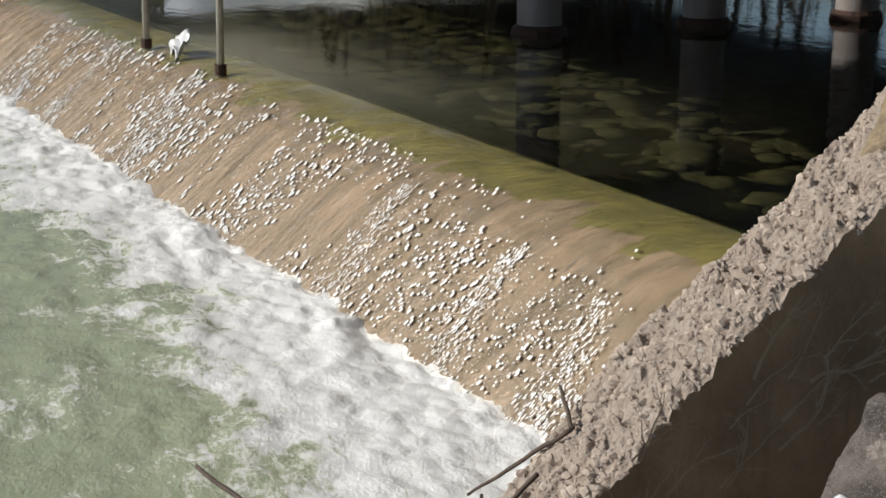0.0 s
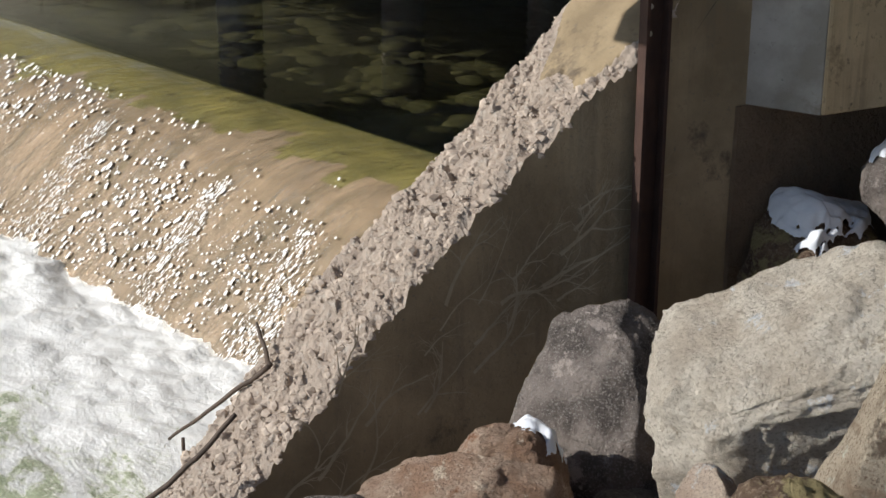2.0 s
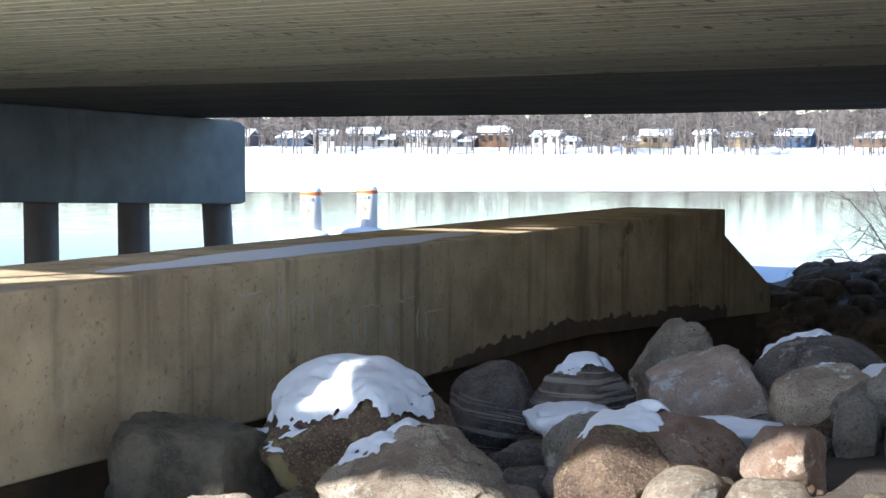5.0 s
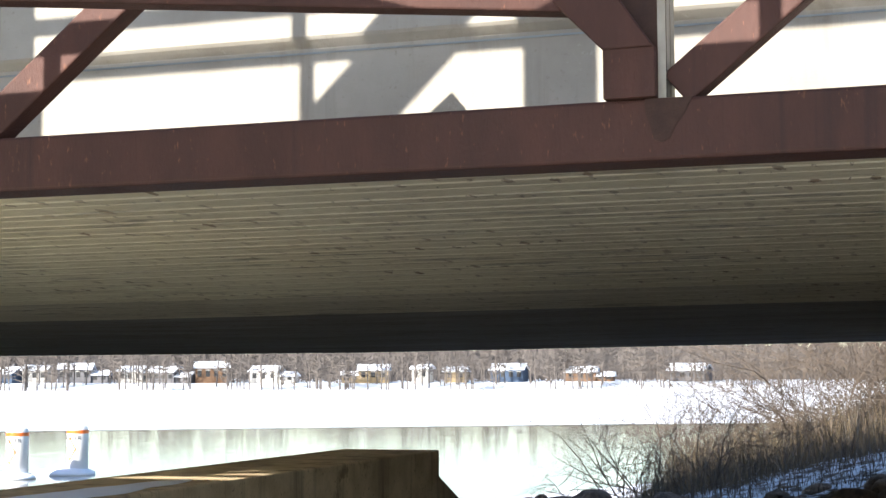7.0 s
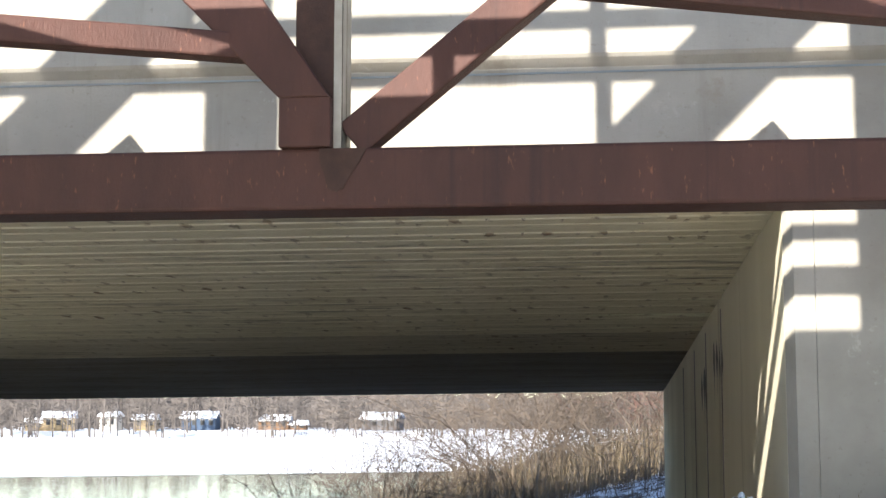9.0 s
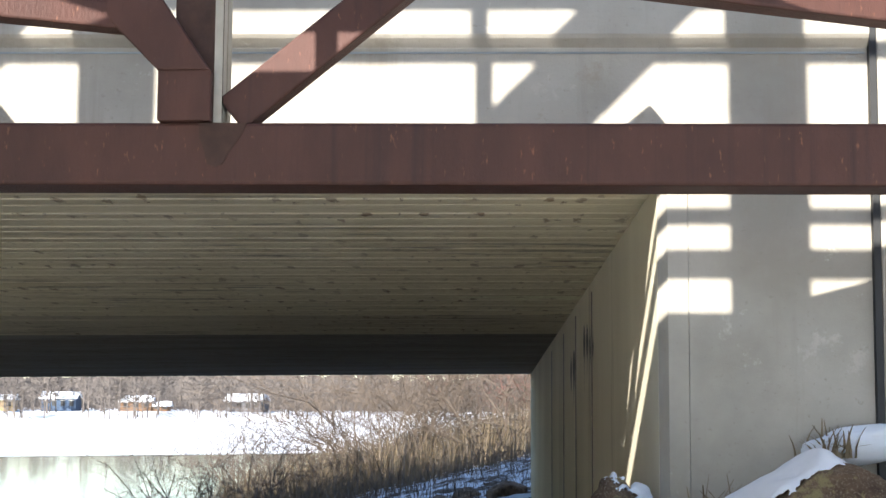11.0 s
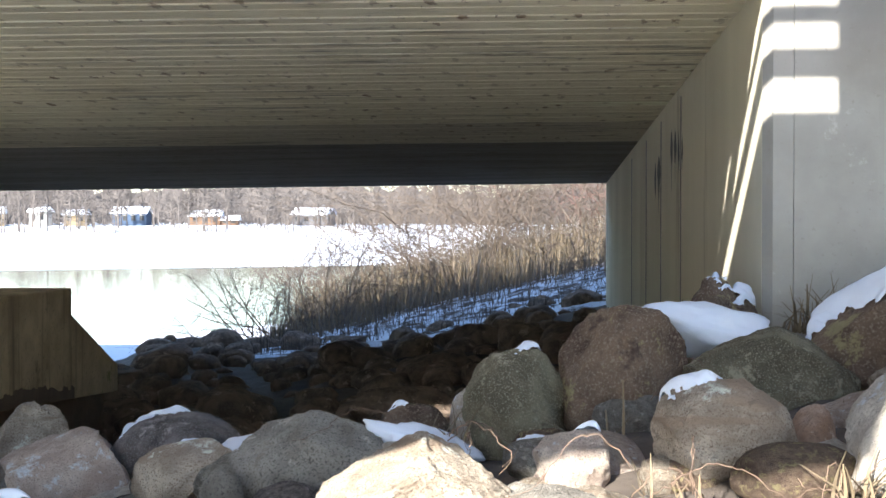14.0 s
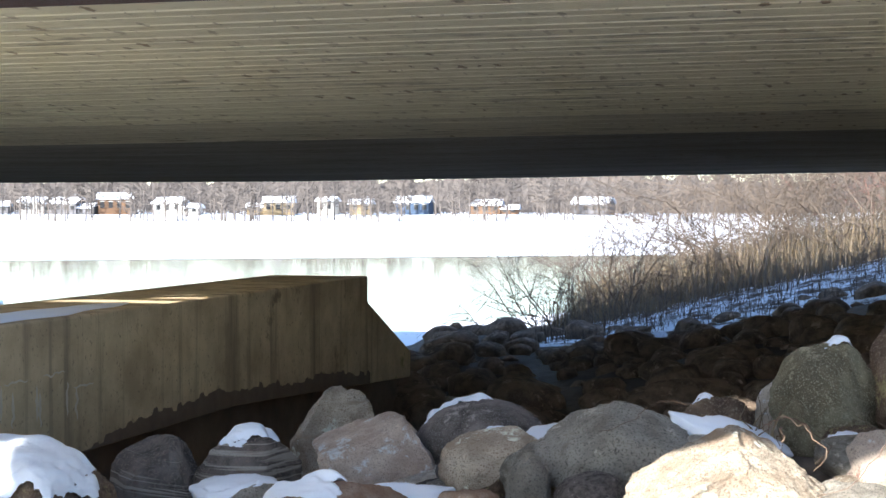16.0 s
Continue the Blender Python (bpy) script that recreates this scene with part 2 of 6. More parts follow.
def prism(points, axis, a, b, bevel=0.0):
    """A solid whose outline, given in the two other axes, runs from a to b along the axis."""
    bm = bmesh.new()
    def place(p, w):
        return {"x": (w, p[0], p[1]), "y": (p[0], w, p[1]), "z": (p[0], p[1], w)}[axis]
    lo = [bm.verts.new(place(p, a)) for p in points]
    hi = [bm.verts.new(place(p, b)) for p in points]
    k = len(points)
    bm.faces.new(lo)
    bm.faces.new(hi)
    for i in range(k):
        bm.faces.new((lo[i], lo[(i + 1) % k], hi[(i + 1) % k], hi[i]))
    bmesh.ops.recalc_face_normals(bm, faces=bm.faces)
    if bevel:
        bmesh.ops.bevel(bm, geom=list(bm.edges), offset=bevel, segments=2, affect="EDGES", profile=0.5)
    return bm


def bar(p, q, width, height, bevel=0.0, up=(0, 0, 1)):
    """A rectangular bar from p to q, with that width across and height along up."""
    p, q = Vector(p), Vector(q)
    d = (q - p)
    u = Vector(up)
    side = d.cross(u).normalized()
    top = side.cross(d).normalized()
    bm = block(-0.5, 0.5, -0.5, 0.5, -0.5, 0.5)
    for v in bm.verts:
        v.co = p + d * (v.co.x + 0.5) + side * v.co.y * width + top * v.co.z * height
    bmesh.ops.recalc_face_normals(bm, faces=bm.faces)
    if bevel:
        bmesh.ops.bevel(bm, geom=list(bm.edges), offset=bevel, segments=2, affect="EDGES", profile=0.5)
    return bm


def tube(points, radii, sides=12, caps=True, bm=None):
    """A round, tapering tube through points."""
    bm = bm or bmesh.new()
    pts = [Vector(p) for p in points]
    rings = []
    for i, p in enumerate(pts):
        d = (pts[min(i + 1, len(pts) - 1)] - pts[max(i - 1, 0)]).normalized()
        a = d.orthogonal().normalized()
        b = d.cross(a)
        r = radii[i] if isinstance(radii, (list, tuple)) else radii
        rings.append([bm.verts.new(p + (a * math.cos(2 * math.pi * k / sides) + b * math.sin(2 * math.pi * k / sides)) * r) for k in range(sides)])
    for i in range(len(rings) - 1):
        r0, r1 = rings[i], rings[i + 1]
        best = min(range(sides), key=lambda s: (r1[s].co - pts[i + 1] - (r0[0].co - pts[i])).length)
        for k in range(sides):
            bm.faces.new((r0[k], r0[(k + 1) % sides], r1[(best + k + 1) % sides], r1[(best + k) % sides]))
    if caps:
        bm.faces.new(rings[0][::-1])
        bm.faces.new(rings[-1])
    return bm


def rock_material(name, base, dark, speck, speck_scale=90.0, stain=(0.25, 0.2, 0.13), stain_amount=0.25, stretch=(1, 1, 1), lichen=None, bands=None):
    return material(name, base, dark, 7.0, 0.88, spread=0.20, bump=1.0, bump_scale=110, bump_deep=0.018, bump_big=0.6, gloss=0.25, bands=bands, fine=(speck, speck_scale * 1.9, 0.56), wear=stain_amount + 0.17,
                    wear_colour=stain, wear_scale=7.0, vary=0.12, stretch=stretch, lichen=lichen or (tuple(min(0.78, c * 1.45 + 0.04) for c in base), 6.5, 0.575))


PALE = rock_material("cream limestone", (0.80, 0.73, 0.62), (0.60, 0.52, 0.42), (0.50, 0.43, 0.335), 60, (0.42, 0.34, 0.24), 0.24)
GRANITE = rock_material("grey granite", (0.45, 0.41, 0.345), (0.28, 0.25, 0.205), (0.14, 0.125, 0.105), 75, (0.30, 0.26, 0.2), 0.25)
PINK = rock_material("pink granite", (0.74, 0.62, 0.50), (0.53, 0.405, 0.315), (0.40, 0.30, 0.24), 100, (0.28, 0.16, 0.12), 0.25)
SLATE = rock_material("blue-grey fieldstone", (0.33, 0.28, 0.25), (0.12, 0.102, 0.092), (0.36, 0.33, 0.3), 90, (0.13, 0.12, 0.11), 0.2)
RED = rock_material("red-brown sandstone", (0.56, 0.43, 0.33), (0.38, 0.24, 0.16), (0.3, 0.2, 0.15), 80, (0.30, 0.13, 0.06), 0.36)
BROWN = rock_material("brown fieldstone", (0.26, 0.18, 0.12), (0.13, 0.085, 0.06), (0.36, 0.28, 0.2), 60, (0.12, 0.08, 0.06), 0.3, lichen=((0.40, 0.33, 0.17), 4.2, 0.54))
TAN = rock_material("tan fieldstone", (0.66, 0.56, 0.425), (0.40, 0.32, 0.235), (0.25, 0.17, 0.12), 85, (0.2, 0.15, 0.11), 0.25, bands=((0.40, 0.30, 0.21), 6.0, 0.56, (0.3, -0.5, 0)))
DARK = rock_material("dark greenstone", (0.27, 0.235, 0.17), (0.12, 0.105, 0.08), (0.2, 0.19, 0.15), 60, (0.20, 0.18, 0.12), 0.2, lichen=((0.40, 0.36, 0.12), 3.0, 0.64))
OLIVE = rock_material("olive-grey granite", (0.29, 0.255, 0.165), (0.15, 0.125, 0.08), (0.42, 0.38, 0.27), 90, (0.14, 0.12, 0.09), 0.22)
STRIPED = rock_material("banded gneiss", (0.27, 0.23, 0.2), (0.11, 0.095, 0.085), (0.33, 0.26, 0.22), 50, (0.2, 0.14, 0.11), 0.2, lichen=((0.24, 0.2, 0.17), 4.0, 0.6), bands=((0.50, 0.45, 0.38), 30.0, 0.54, (0.5, 0.6, 0)))
WET_ROCK = rock_material("dark wet cobble", (0.33, 0.24, 0.175), (0.15, 0.11, 0.08), (0.27, 0.21, 0.16), 60)
BED = rock_material("algae-covered cobble", (0.13, 0.115, 0.045), (0.05, 0.047, 0.02), (0.16, 0.145, 0.07), 40, (0.06, 0.055, 0.03), 0.4)
TWIG = material("bare twigs", (0.15, 0.115, 0.085), (0.08, 0.06, 0.046), 8, 0.85, bump=0)
RED_TWIG = material("reddish dogwood twigs", (0.23, 0.105, 0.08), (0.14, 0.07, 0.055), 8, 0.8, bump=0)
STRAW = material("dry straw grass", (0.29, 0.22, 0.13), (0.15, 0.11, 0.065), 6, 0.85, bump=0)
DRIFTWOOD = material("wet driftwood", (0.14, 0.10, 0.075), (0.06, 0.045, 0.035), 20, 0.8, stretch=(1, 1, 0.2))
WOODS = material("bare far woods", (0.135, 0.115, 0.10), (0.075, 0.064, 0.058), 0.3, 0.95, bump=0)
WHITE_PAINT = material("white painted steel", (0.8, 0.8, 0.8), (0.7, 0.7, 0.7), 3, 0.4, bump=0.05)
ORANGE = material("orange reflective film", (0.85, 0.22, 0.04), (0.75, 0.16, 0.03), 5, 0.5, bump=0)
BLACK = material("black print", (0.03, 0.03, 0.03), (0.02, 0.02, 0.02), 5, 0.6, bump=0)
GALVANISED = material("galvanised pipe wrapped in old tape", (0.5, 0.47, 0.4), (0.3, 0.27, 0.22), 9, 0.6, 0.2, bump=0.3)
TIMBER = material("weathered deck plank", (0.24, 0.2, 0.16), (0.15, 0.12, 0.1), 4, 0.9, stretch=(0.3, 4, 4))


def water_material(name, tint, rough, waves, stretch=(1, 1, 1), strength=0.3, second=None, detail=4):
    m = bpy.data.materials.new(name)
    m.use_nodes = True
    n, l = m.node_tree.nodes, m.node_tree.links
    b = n["Principled BSDF"]
    b.inputs["Base Color"].default_value = (*tint, 1)
    b.inputs["Roughness"].default_value = rough
    b.inputs["IOR"].default_value = 1.33
    b.inputs["Transmission Weight"].default_value = 1.0
    tc = n.new("ShaderNodeTexCoord")
    mp = n.new("ShaderNodeMapping")
    mp.inputs["Scale"].default_value = stretch
    l.new(tc.outputs["Object"], mp.inputs[0])
    last = None
    for sc, st, dist in ((waves, strength, 0.05), second or (waves * 4, strength * 0.5, 0.02)):
        t = n.new("ShaderNodeTexNoise")
        t.inputs["Scale"].default_value = sc
        t.inputs["Detail"].default_value = detail
        l.new(mp.outputs[0], t.inputs["Vector"])
        bp = n.new("ShaderNodeBump")
        bp.inputs["Strength"].default_value = st
        bp.inputs["Distance"].default_value = dist
        l.new(t.outputs[0], bp.inputs["Height"])
        if last:
            l.new(last, bp.inputs["Normal"])
        last = bp.outputs[0]
    l.new(last, b.inputs["Normal"])
    return m


POND = water_material("clear river water", (0.27, 0.29, 0.18), 0.03, 3.0, (0.5, 1, 1), 0.06)


def fall_material():
    """A thin clear sheet of water whose ripples gather in runs down the slope and glitter in the sun."""
    m = bpy.data.materials.new("falling water sheet")
    m.use_nodes = True
    n, l = m.node_tree.nodes, m.node_tree.links
    b = n["Principled BSDF"]
    b.inputs["Base Color"].default_value = (0.96, 0.95, 0.92, 1)
    b.inputs["Roughness"].default_value = 0.17
    b.inputs["IOR"].default_value = 1.33
    b.inputs["Transmission Weight"].default_value = 1.0
    tc = n.new("ShaderNodeTexCoord")

    def tex(scale, sc, det, rgh=0.55):
        mp = n.new("ShaderNodeMapping")
        mp.inputs["Scale"].default_value = scale
        l.new(tc.outputs["Object"], mp.inputs[0])
        t = n.new("ShaderNodeTexNoise")
        t.inputs["Scale"].default_value, t.inputs["Detail"].default_value, t.inputs["Roughness"].default_value = sc, det, rgh
        l.new(mp.outputs[0], t.inputs["Vector"])
        return t.outputs[0]

    where = n.new("ShaderNodeMapRange")
    where.inputs["From Min"].default_value, where.inputs["From Max"].default_value = 0.40, 0.62
    where.inputs["To Min"].default_value = 0.12
    l.new(tex((1.6, 0.5, 0.5), 1.0, 4, 0.6), where.inputs[0])
    last = None
    for scale, sc, det, dist in (((1.5, 0.6, 0.6), 4.0, 3, 0.05), ((1.3, 0.8, 0.8), 15.0, 2, 0.07)):
        k = n.new("ShaderNodeMath")
        k.operation = "MULTIPLY"
        l.new(tex(scale, sc, det), k.inputs[0])
        l.new(where.outputs[0], k.inputs[1])
        bp = n.new("ShaderNodeBump")
        bp.inputs["Strength"].default_value, bp.inputs["Distance"].default_value = 1.0, dist
        l.new(k.outputs[0], bp.inputs["Height"])
        if last:
            l.new(last, bp.inputs["Normal"])
        last = bp.outputs[0]
    l.new(last, b.inputs["Normal"])
    return m


FALL = fall_material()


def foam_material():
    """Milky green tailwater with drifting foam, densest along the foot of the sill."""
    m = bpy.data.materials.new("foaming tailwater")
    m.use_nodes = True
    n, l = m.node_tree.nodes, m.node_tree.links
    b = n["Principled BSDF"]
    tc = n.new("ShaderNodeTexCoord")
    sep = n.new("ShaderNodeSeparateXYZ")
    l.new(tc.outputs["Object"], sep.inputs[0])

    def tex(sc, det, rgh, stretch=(1, 1, 1), warp=0.0):
        mp = n.new("ShaderNodeMapping")
        mp.inputs["Scale"].default_value = stretch
        l.new(tc.outputs["Object"], mp.inputs[0])
        t = n.new("ShaderNodeTexNoise")
        t.inputs["Scale"].default_value, t.inputs["Detail"].default_value, t.inputs["Roughness"].default_value = sc, det, rgh
        t.inputs["Distortion"].default_value = warp
        l.new(mp.outputs[0], t.inputs["Vector"])
        return t.outputs[0]

    def calc(op, a, c, clamp=False):
        k = n.new("ShaderNodeMath")
        k.operation, k.use_clamp = op, clamp
        for i, v in enumerate((a, c)):
            if isinstance(v, (int, float)):
                k.inputs[i].default_value = v
            else:
                l.new(v, k.inputs[i])
        return k.outputs[0]

    # metres downstream of the foot of the sill
    along = calc("ADD", calc("MULTIPLY", sep.outputs[0], 0.165), 4.1)
    off = calc("SUBTRACT", along, sep.outputs[1])
    near = calc("SUBTRACT", 1.0, calc("MULTIPLY", off, 0.60), True)
    patches = tex(0.9, 10, 0.62, (1, 0.8, 1), 0.7)
    streaks = tex(3.4, 9, 0.72, (0.7, 1.5, 1), 1.4)
    fizz = tex(16.0, 6, 0.7, (0.8, 1.2, 1), 0.6)
    amount = calc("ADD", calc("MULTIPLY", near, 0.52), calc("ADD", calc("MULTIPLY", patches, 1.25), calc("ADD", calc("MULTIPLY", streaks, 0.85), calc("MULTIPLY", fizz, 0.42))))
    foam = n.new("ShaderNodeMapRange")
    foam.inputs["From Min"].default_value, foam.inputs["From Max"].default_value = 1.34, 1.60
    l.new(amount, foam.inputs[0])
    mix = n.new("ShaderNodeValToRGB")
    l.new(foam.outputs[0], mix.inputs[0])
    ramp = mix.color_ramp
    ramp.elements[0].color = (0.44, 0.485, 0.32, 1)
    ramp.elements[1].color = (0.96, 0.955, 0.93, 1)
    for at, tint in ((0.28, (0.60, 0.63, 0.47, 1)), (0.42, (0.76, 0.77, 0.66, 1)), (0.62, (0.90, 0.90, 0.85, 1))):
        ramp.elements.new(at).color = tint
    l.new(mix.outputs[0], b.inputs["Base Color"])
    rough = n.new("ShaderNodeMapRange")
    rough.inputs["To Min"].default_value, rough.inputs["To Max"].default_value = 0.08, 0.75
    l.new(foam.outputs[0], rough.inputs[0])
    l.new(rough.outputs[0], b.inputs["Roughness"])
    bp = n.new("ShaderNodeBump")
    bp.inputs["Strength"].default_value, bp.inputs["Distance"].default_value = 0.55, 0.025
    l.new(tex(24.0, 9, 0.66, (0.8, 1.1, 1), 0.4), bp.inputs["Height"])
    l.new(bp.outputs[0], b.inputs["Normal"])
    return m


FOAM = foam_material()
WET_SILL = material("algae-stained wet concrete", (0.30, 0.225, 0.15), (0.17, 0.13, 0.08), 2.6, 0.45, bump=0.3, bump_scale=30, spread=0.3, wear=0.42,
                    wear_colour=(0.16, 0.125, 0.055), wear_scale=1.6, stretch=(2.6, 0.5, 0.5), lichen=((0.09, 0.075, 0.04), 2.4, 0.63))
MOSSY_SILL = material("mossy wet concrete", (0.23, 0.20, 0.06), (0.13, 0.115, 0.035), 2.2, 0.5, bump=0.5, bump_scale=30, spread=0.3, wear=0.3,
                      wear_colour=(0.3, 0.23, 0.14), wear_scale=1.6, stretch=(1.0, 1.2, 1.0), lichen=((0.07, 0.055, 0.025), 3.0, 0.6))
BANK_SNOW = material("shaded bank snow with dead leaves", (0.84, 0.87, 0.92), (0.74, 0.78, 0.85), 3, 0.8, bump=0.6, bump_scale=6, wear=0.34,
                     wear_colour=(0.07, 0.055, 0.04), wear_scale=1.2)
SNOWY = material("patchy snow over dead leaves", (0.84, 0.87, 0.92), (0.74, 0.78, 0.85), 3, 0.8, bump=0.6, bump_scale=12, wear=0.74,
                 wear_colour=(0.10, 0.07, 0.05), wear_scale=2.2)

# ---- the large structure ----
def soffit_z(y):
    return 3.27 - 0.029 * (y - 6.1)


def sill_back(x):
    """The upstream edge of the spillway crest."""
    return 4.53 + 0.169 * (x + 7.93)


WALL_X, WALL_TOP = -3.635, 1.895


def roughen(bm, amount, size, cut=0):
    if cut:
        bmesh.ops.subdivide_edges(bm, edges=list(bm.edges), cuts=cut, use_grid_fill=True)
    bm.normal_update()
    for v in bm.verts:
        v.co += v.normal * (noise.fractal(v.co * size, 0.6, 2.0, 5) * amount)
    return bm


def grid(x0, x1, y0, y1, nx, ny, height):
    """A sheet over x and y whose z comes from height(x, y)."""
    xs, ys = np.linspace(x0, x1, nx + 1), np.linspace(y0, y1, ny + 1)
    verts = [(x, y, height(x, y)) for y in ys for x in xs]
    faces = [(j * (nx + 1) + i, j * (nx + 1) + i + 1, (j + 1) * (nx + 1) + i + 1, (j + 1) * (nx + 1) + i) for j in range(ny) for i in range(nx)]
    bm = bmesh.new()
    vs = [bm.verts.new(v) for v in verts]
    for f in faces:
        bm.faces.new([vs[i] for i in f])
    return bm


# training wall, undercut, with a chamfered far end
wall_bm = prism([(3.44, 1.262), (3.44, WALL_TOP), (11.25, WALL_TOP), (11.25, 1.70), (12.45, 1.22), (12.45, 1.0), (8.6, 1.23)], "x", -4.42, WALL_X, 0.012)
wall = tagged(link("training_wall", wall_bm, CONCRETE), "long low concrete wall, stained and undercut, beside the spillway", "wall", kind="structure")
tagged(link("wall_footing", roughen(block(-4.34, -3.86, 3.3, 12.8, -1.4, 1.265), 0.02, 3.0, 5), FOOTING), "dark recessed footing under the concrete wall", "wall", kind="structure")
# end face of the wall, in a greyer colour of its own
end_bm = prism([(-3.642, 3.437), (-3.642, 3.45), (-3.90, 3.45), (-3.90, 3.33), (-3.868, 3.345)], "z", 1.265, 1.893)
tagged(link("wall_end_patch", end_bm, PLAIN_GREY), "grey end face of the concrete wall", "wall", kind="structure")


def gravel_line(u, y):
    """How far up the crest the broken gravel reaches, across its width."""
    return 2.86 + 0.26 * max(0, (u - 0.45) / 0.55) ** 1.5 + 0.3 * max(0, (0.2 - u) / 0.2) + 0.10 * noise.noise(Vector((u * 5, y * 3, 1)))


def wing_face(y):
    """The near face of the wing wall; below the post it is set back to fit the camera's view."""
    f = min(max((2.9 - y) / 0.25, 0), 1)
    return -3.872 - 0.055 * (3.4 - y) - 0.042 * f * f * (3 - 2 * f)


def wing_wall():
    """A wall falling away downstream at about 43 degrees; its lower crest is broken open to the gravel."""
    top = [(3.44, 1.89), (3.36, 1.885), (3.05, 1.60), (2.82, 1.385), (2.5, 1.11), (2.2, 0.855), (1.9, 0.535), (1.6, 0.23), (1.2, -0.22), (0.9, -0.6)]
    bm = bmesh.new()
    ny = 460
    ts = np.linspace(0, 1, ny)
    ys = 3.44 + (0.9 - 3.44) * ts
    zs = np.interp(-ys, [-p[0] for p in top], [p[1] for p in top])
    across = np.linspace(0, 1, 90)
    rows = []
    for y, z in zip(ys, zs):
        row = []
        for u in across:
            broken = min(max((gravel_line(u, y) - y) / 0.14, 0), 1)
            back = -3.872 - 0.055 * (3.4 - y) - 0.52 - 0.03 * math.sin(y * 7)
            x = wing_face(y) + u * (back - wing_face(y))
            dz = 0.0
            if broken:
                p = Vector((x, y, z))
                hollow = -0.022 * max(0, 1 - u / 0.15) ** 1.5 - 0.12 * max(0, (u - 0.75) / 0.25) ** 2
                lumps = noise.fractal(p * 5, 0.7, 2.1, 4) * 0.024 + noise.turbulence(p * 17, 4, False) * 0.026 + noise.noise(p * 38) * 0.012 + noise.noise(p * 85) * 0.007 - 0.028
                dz = broken * (hollow + lumps + 0.03)
            elif u < 0.05 or u > 0.95:
                dz = -0.01
            row.append(bm.verts.new((x, y + (broken * noise.noise(Vector((x, y, z)) * 25) * 0.012), z + dz)))
        rows.append(row)
    for a, b in zip(rows, rows[1:]):
        for i in range(len(across) - 1):
            bm.faces.new((a[i], a[i + 1], b[i + 1], b[i]))
    return bm, rows


bm, rows = wing_wall()
crest_points = [tuple(v.co) for r in rows for k, v in enumerate(r) if v.co.y < gravel_line(k / 89, v.co.y) - 0.07]
low = [[bm.verts.new((r[k].co.x, r[k].co.y, -1.6)) for k in (0, -1)] for r in rows]
side_faces = []
for (a, la), (b, lb) in zip(zip(rows, low), list(zip(rows, low))[1:]):
    side_faces.append(bm.faces.new((a[0], b[0], lb[0], la[0])))
    side_faces.append(bm.faces.new((a[-1], la[1], lb[1], b[-1])))
side_faces.append(bm.faces.new([v for v in rows[-1]] + [low[-1][1], low[-1][0]]))
bmesh.ops.recalc_face_normals(bm, faces=bm.faces)
smooth_crest = [f for f in bm.faces if f.calc_center_median().y > gravel_line((-3.872 - 0.055 * (3.4 - f.calc_center_median().y) - f.calc_center_median().x) / 0.52, f.calc_center_median().y) - 0.06]
for f in bm.faces:
    f.material_index = 1
for f in side_faces + smooth_crest:
    f.material_index = 0
wing = link("wing_wall", bm, WING_CONCRETE)
wing.data.materials.append(ROUGH_CONCRETE)
tagged(wing, "sloping concrete wing wall with a broken gravelly crest", "wall", kind="structure")

# abutment with a chamfered corner and board marks
ab = prism([(6.145, 0.2), (6.145, 3.31), (21.2, soffit_z(21.2) + 0.11), (21.2, 0.2)], "x", 0.69, 3.6, 0.006)
chamfer = prism([(0.691, 6.143), (0.723, 6.084), (0.80, 6.084), (0.80, 6.143)], "z", 0.2, 3.262)
tagged(link("abutment", ab, ABUTMENT), "concrete bridge abutment with dark seep stains", "abutment", kind="structure")
tagged(link("abutment_front", block(0.802, 1.50, 6.082, 6.143, 0.2, 3.262), PALE_CONCRETE), "pale sunlit front face of the abutment", "abutment", kind="structure")
tagged(link("abutment_return", block(1.53, 9.0, 6.06, 7.0, 0.2, 4.6, 0.01), PALE_CONCRETE), "pale concrete wing of the abutment beyond the joint", "abutment", kind="structure")
part("chamfer", chamfer, PALE_CONCRETE, bpy.data.objects["abutment"], "pale chamfered corner")
for yy in (9.6, 11.2, 12.8, 14.9):
    part("groove_strip", block(0.684, 0.6935, yy, yy + 0.02, 1.0, soffit_z(yy) - 0.02), COLUMN, bpy.data.objects["abutment"])


def planked_soffit():
    """Underside of the deck: boards 0.39 m wide along the bridge, lapped with shallow gaps."""
    bm = bmesh.new()
    outline = []
    y = 6.1
    while y < 21.2:
        e = min(y + 0.39, 21.2)
        z0, z1 = soffit_z(y), soffit_z(e)
        outline += [(y, z0 + 0.013), (y + 0.010, z0 + 0.003), (y + 0.018, z0), (y + 0.17, z0), (y + 0.174, z0 + 0.005), (y + 0.186, z0 + 0.005), (y + 0.19, z0), (e - 0.030, z1 + 0.001), (e - 0.024, z1 + 0.013)]
        y = e
    outline += [(21.2, 3.75), (6.1, 3.85)]
    # the deck is bent up towards the abutment to fit the camera's view
    rings = [[bm.verts.new((x, y, z + rise * y)) for y, z in outline] for x, rise in ((-48.0, 0.0), (-8.0, 0.0), (1.5, 0.0050))]
    k = len(outline)
    for lo, hi in zip(rings, rings[1:]):
        for i in range(k):
            bm.faces.new((lo[i], lo[(i + 1) % k], hi[(i + 1) % k], hi[i]))
    bm.faces.new(rings[0][::-1])
    bm.faces.new(rings[-1])
    bmesh.ops.recalc_face_normals(bm, faces=bm.faces)
    return bm


deck = link("bridge_deck", planked_soffit(), SOFFIT)
# upstream boards take two darker materials: the light's falloff is put into their colour
deck.data.materials.append(MID_SHADE_BOARDS)
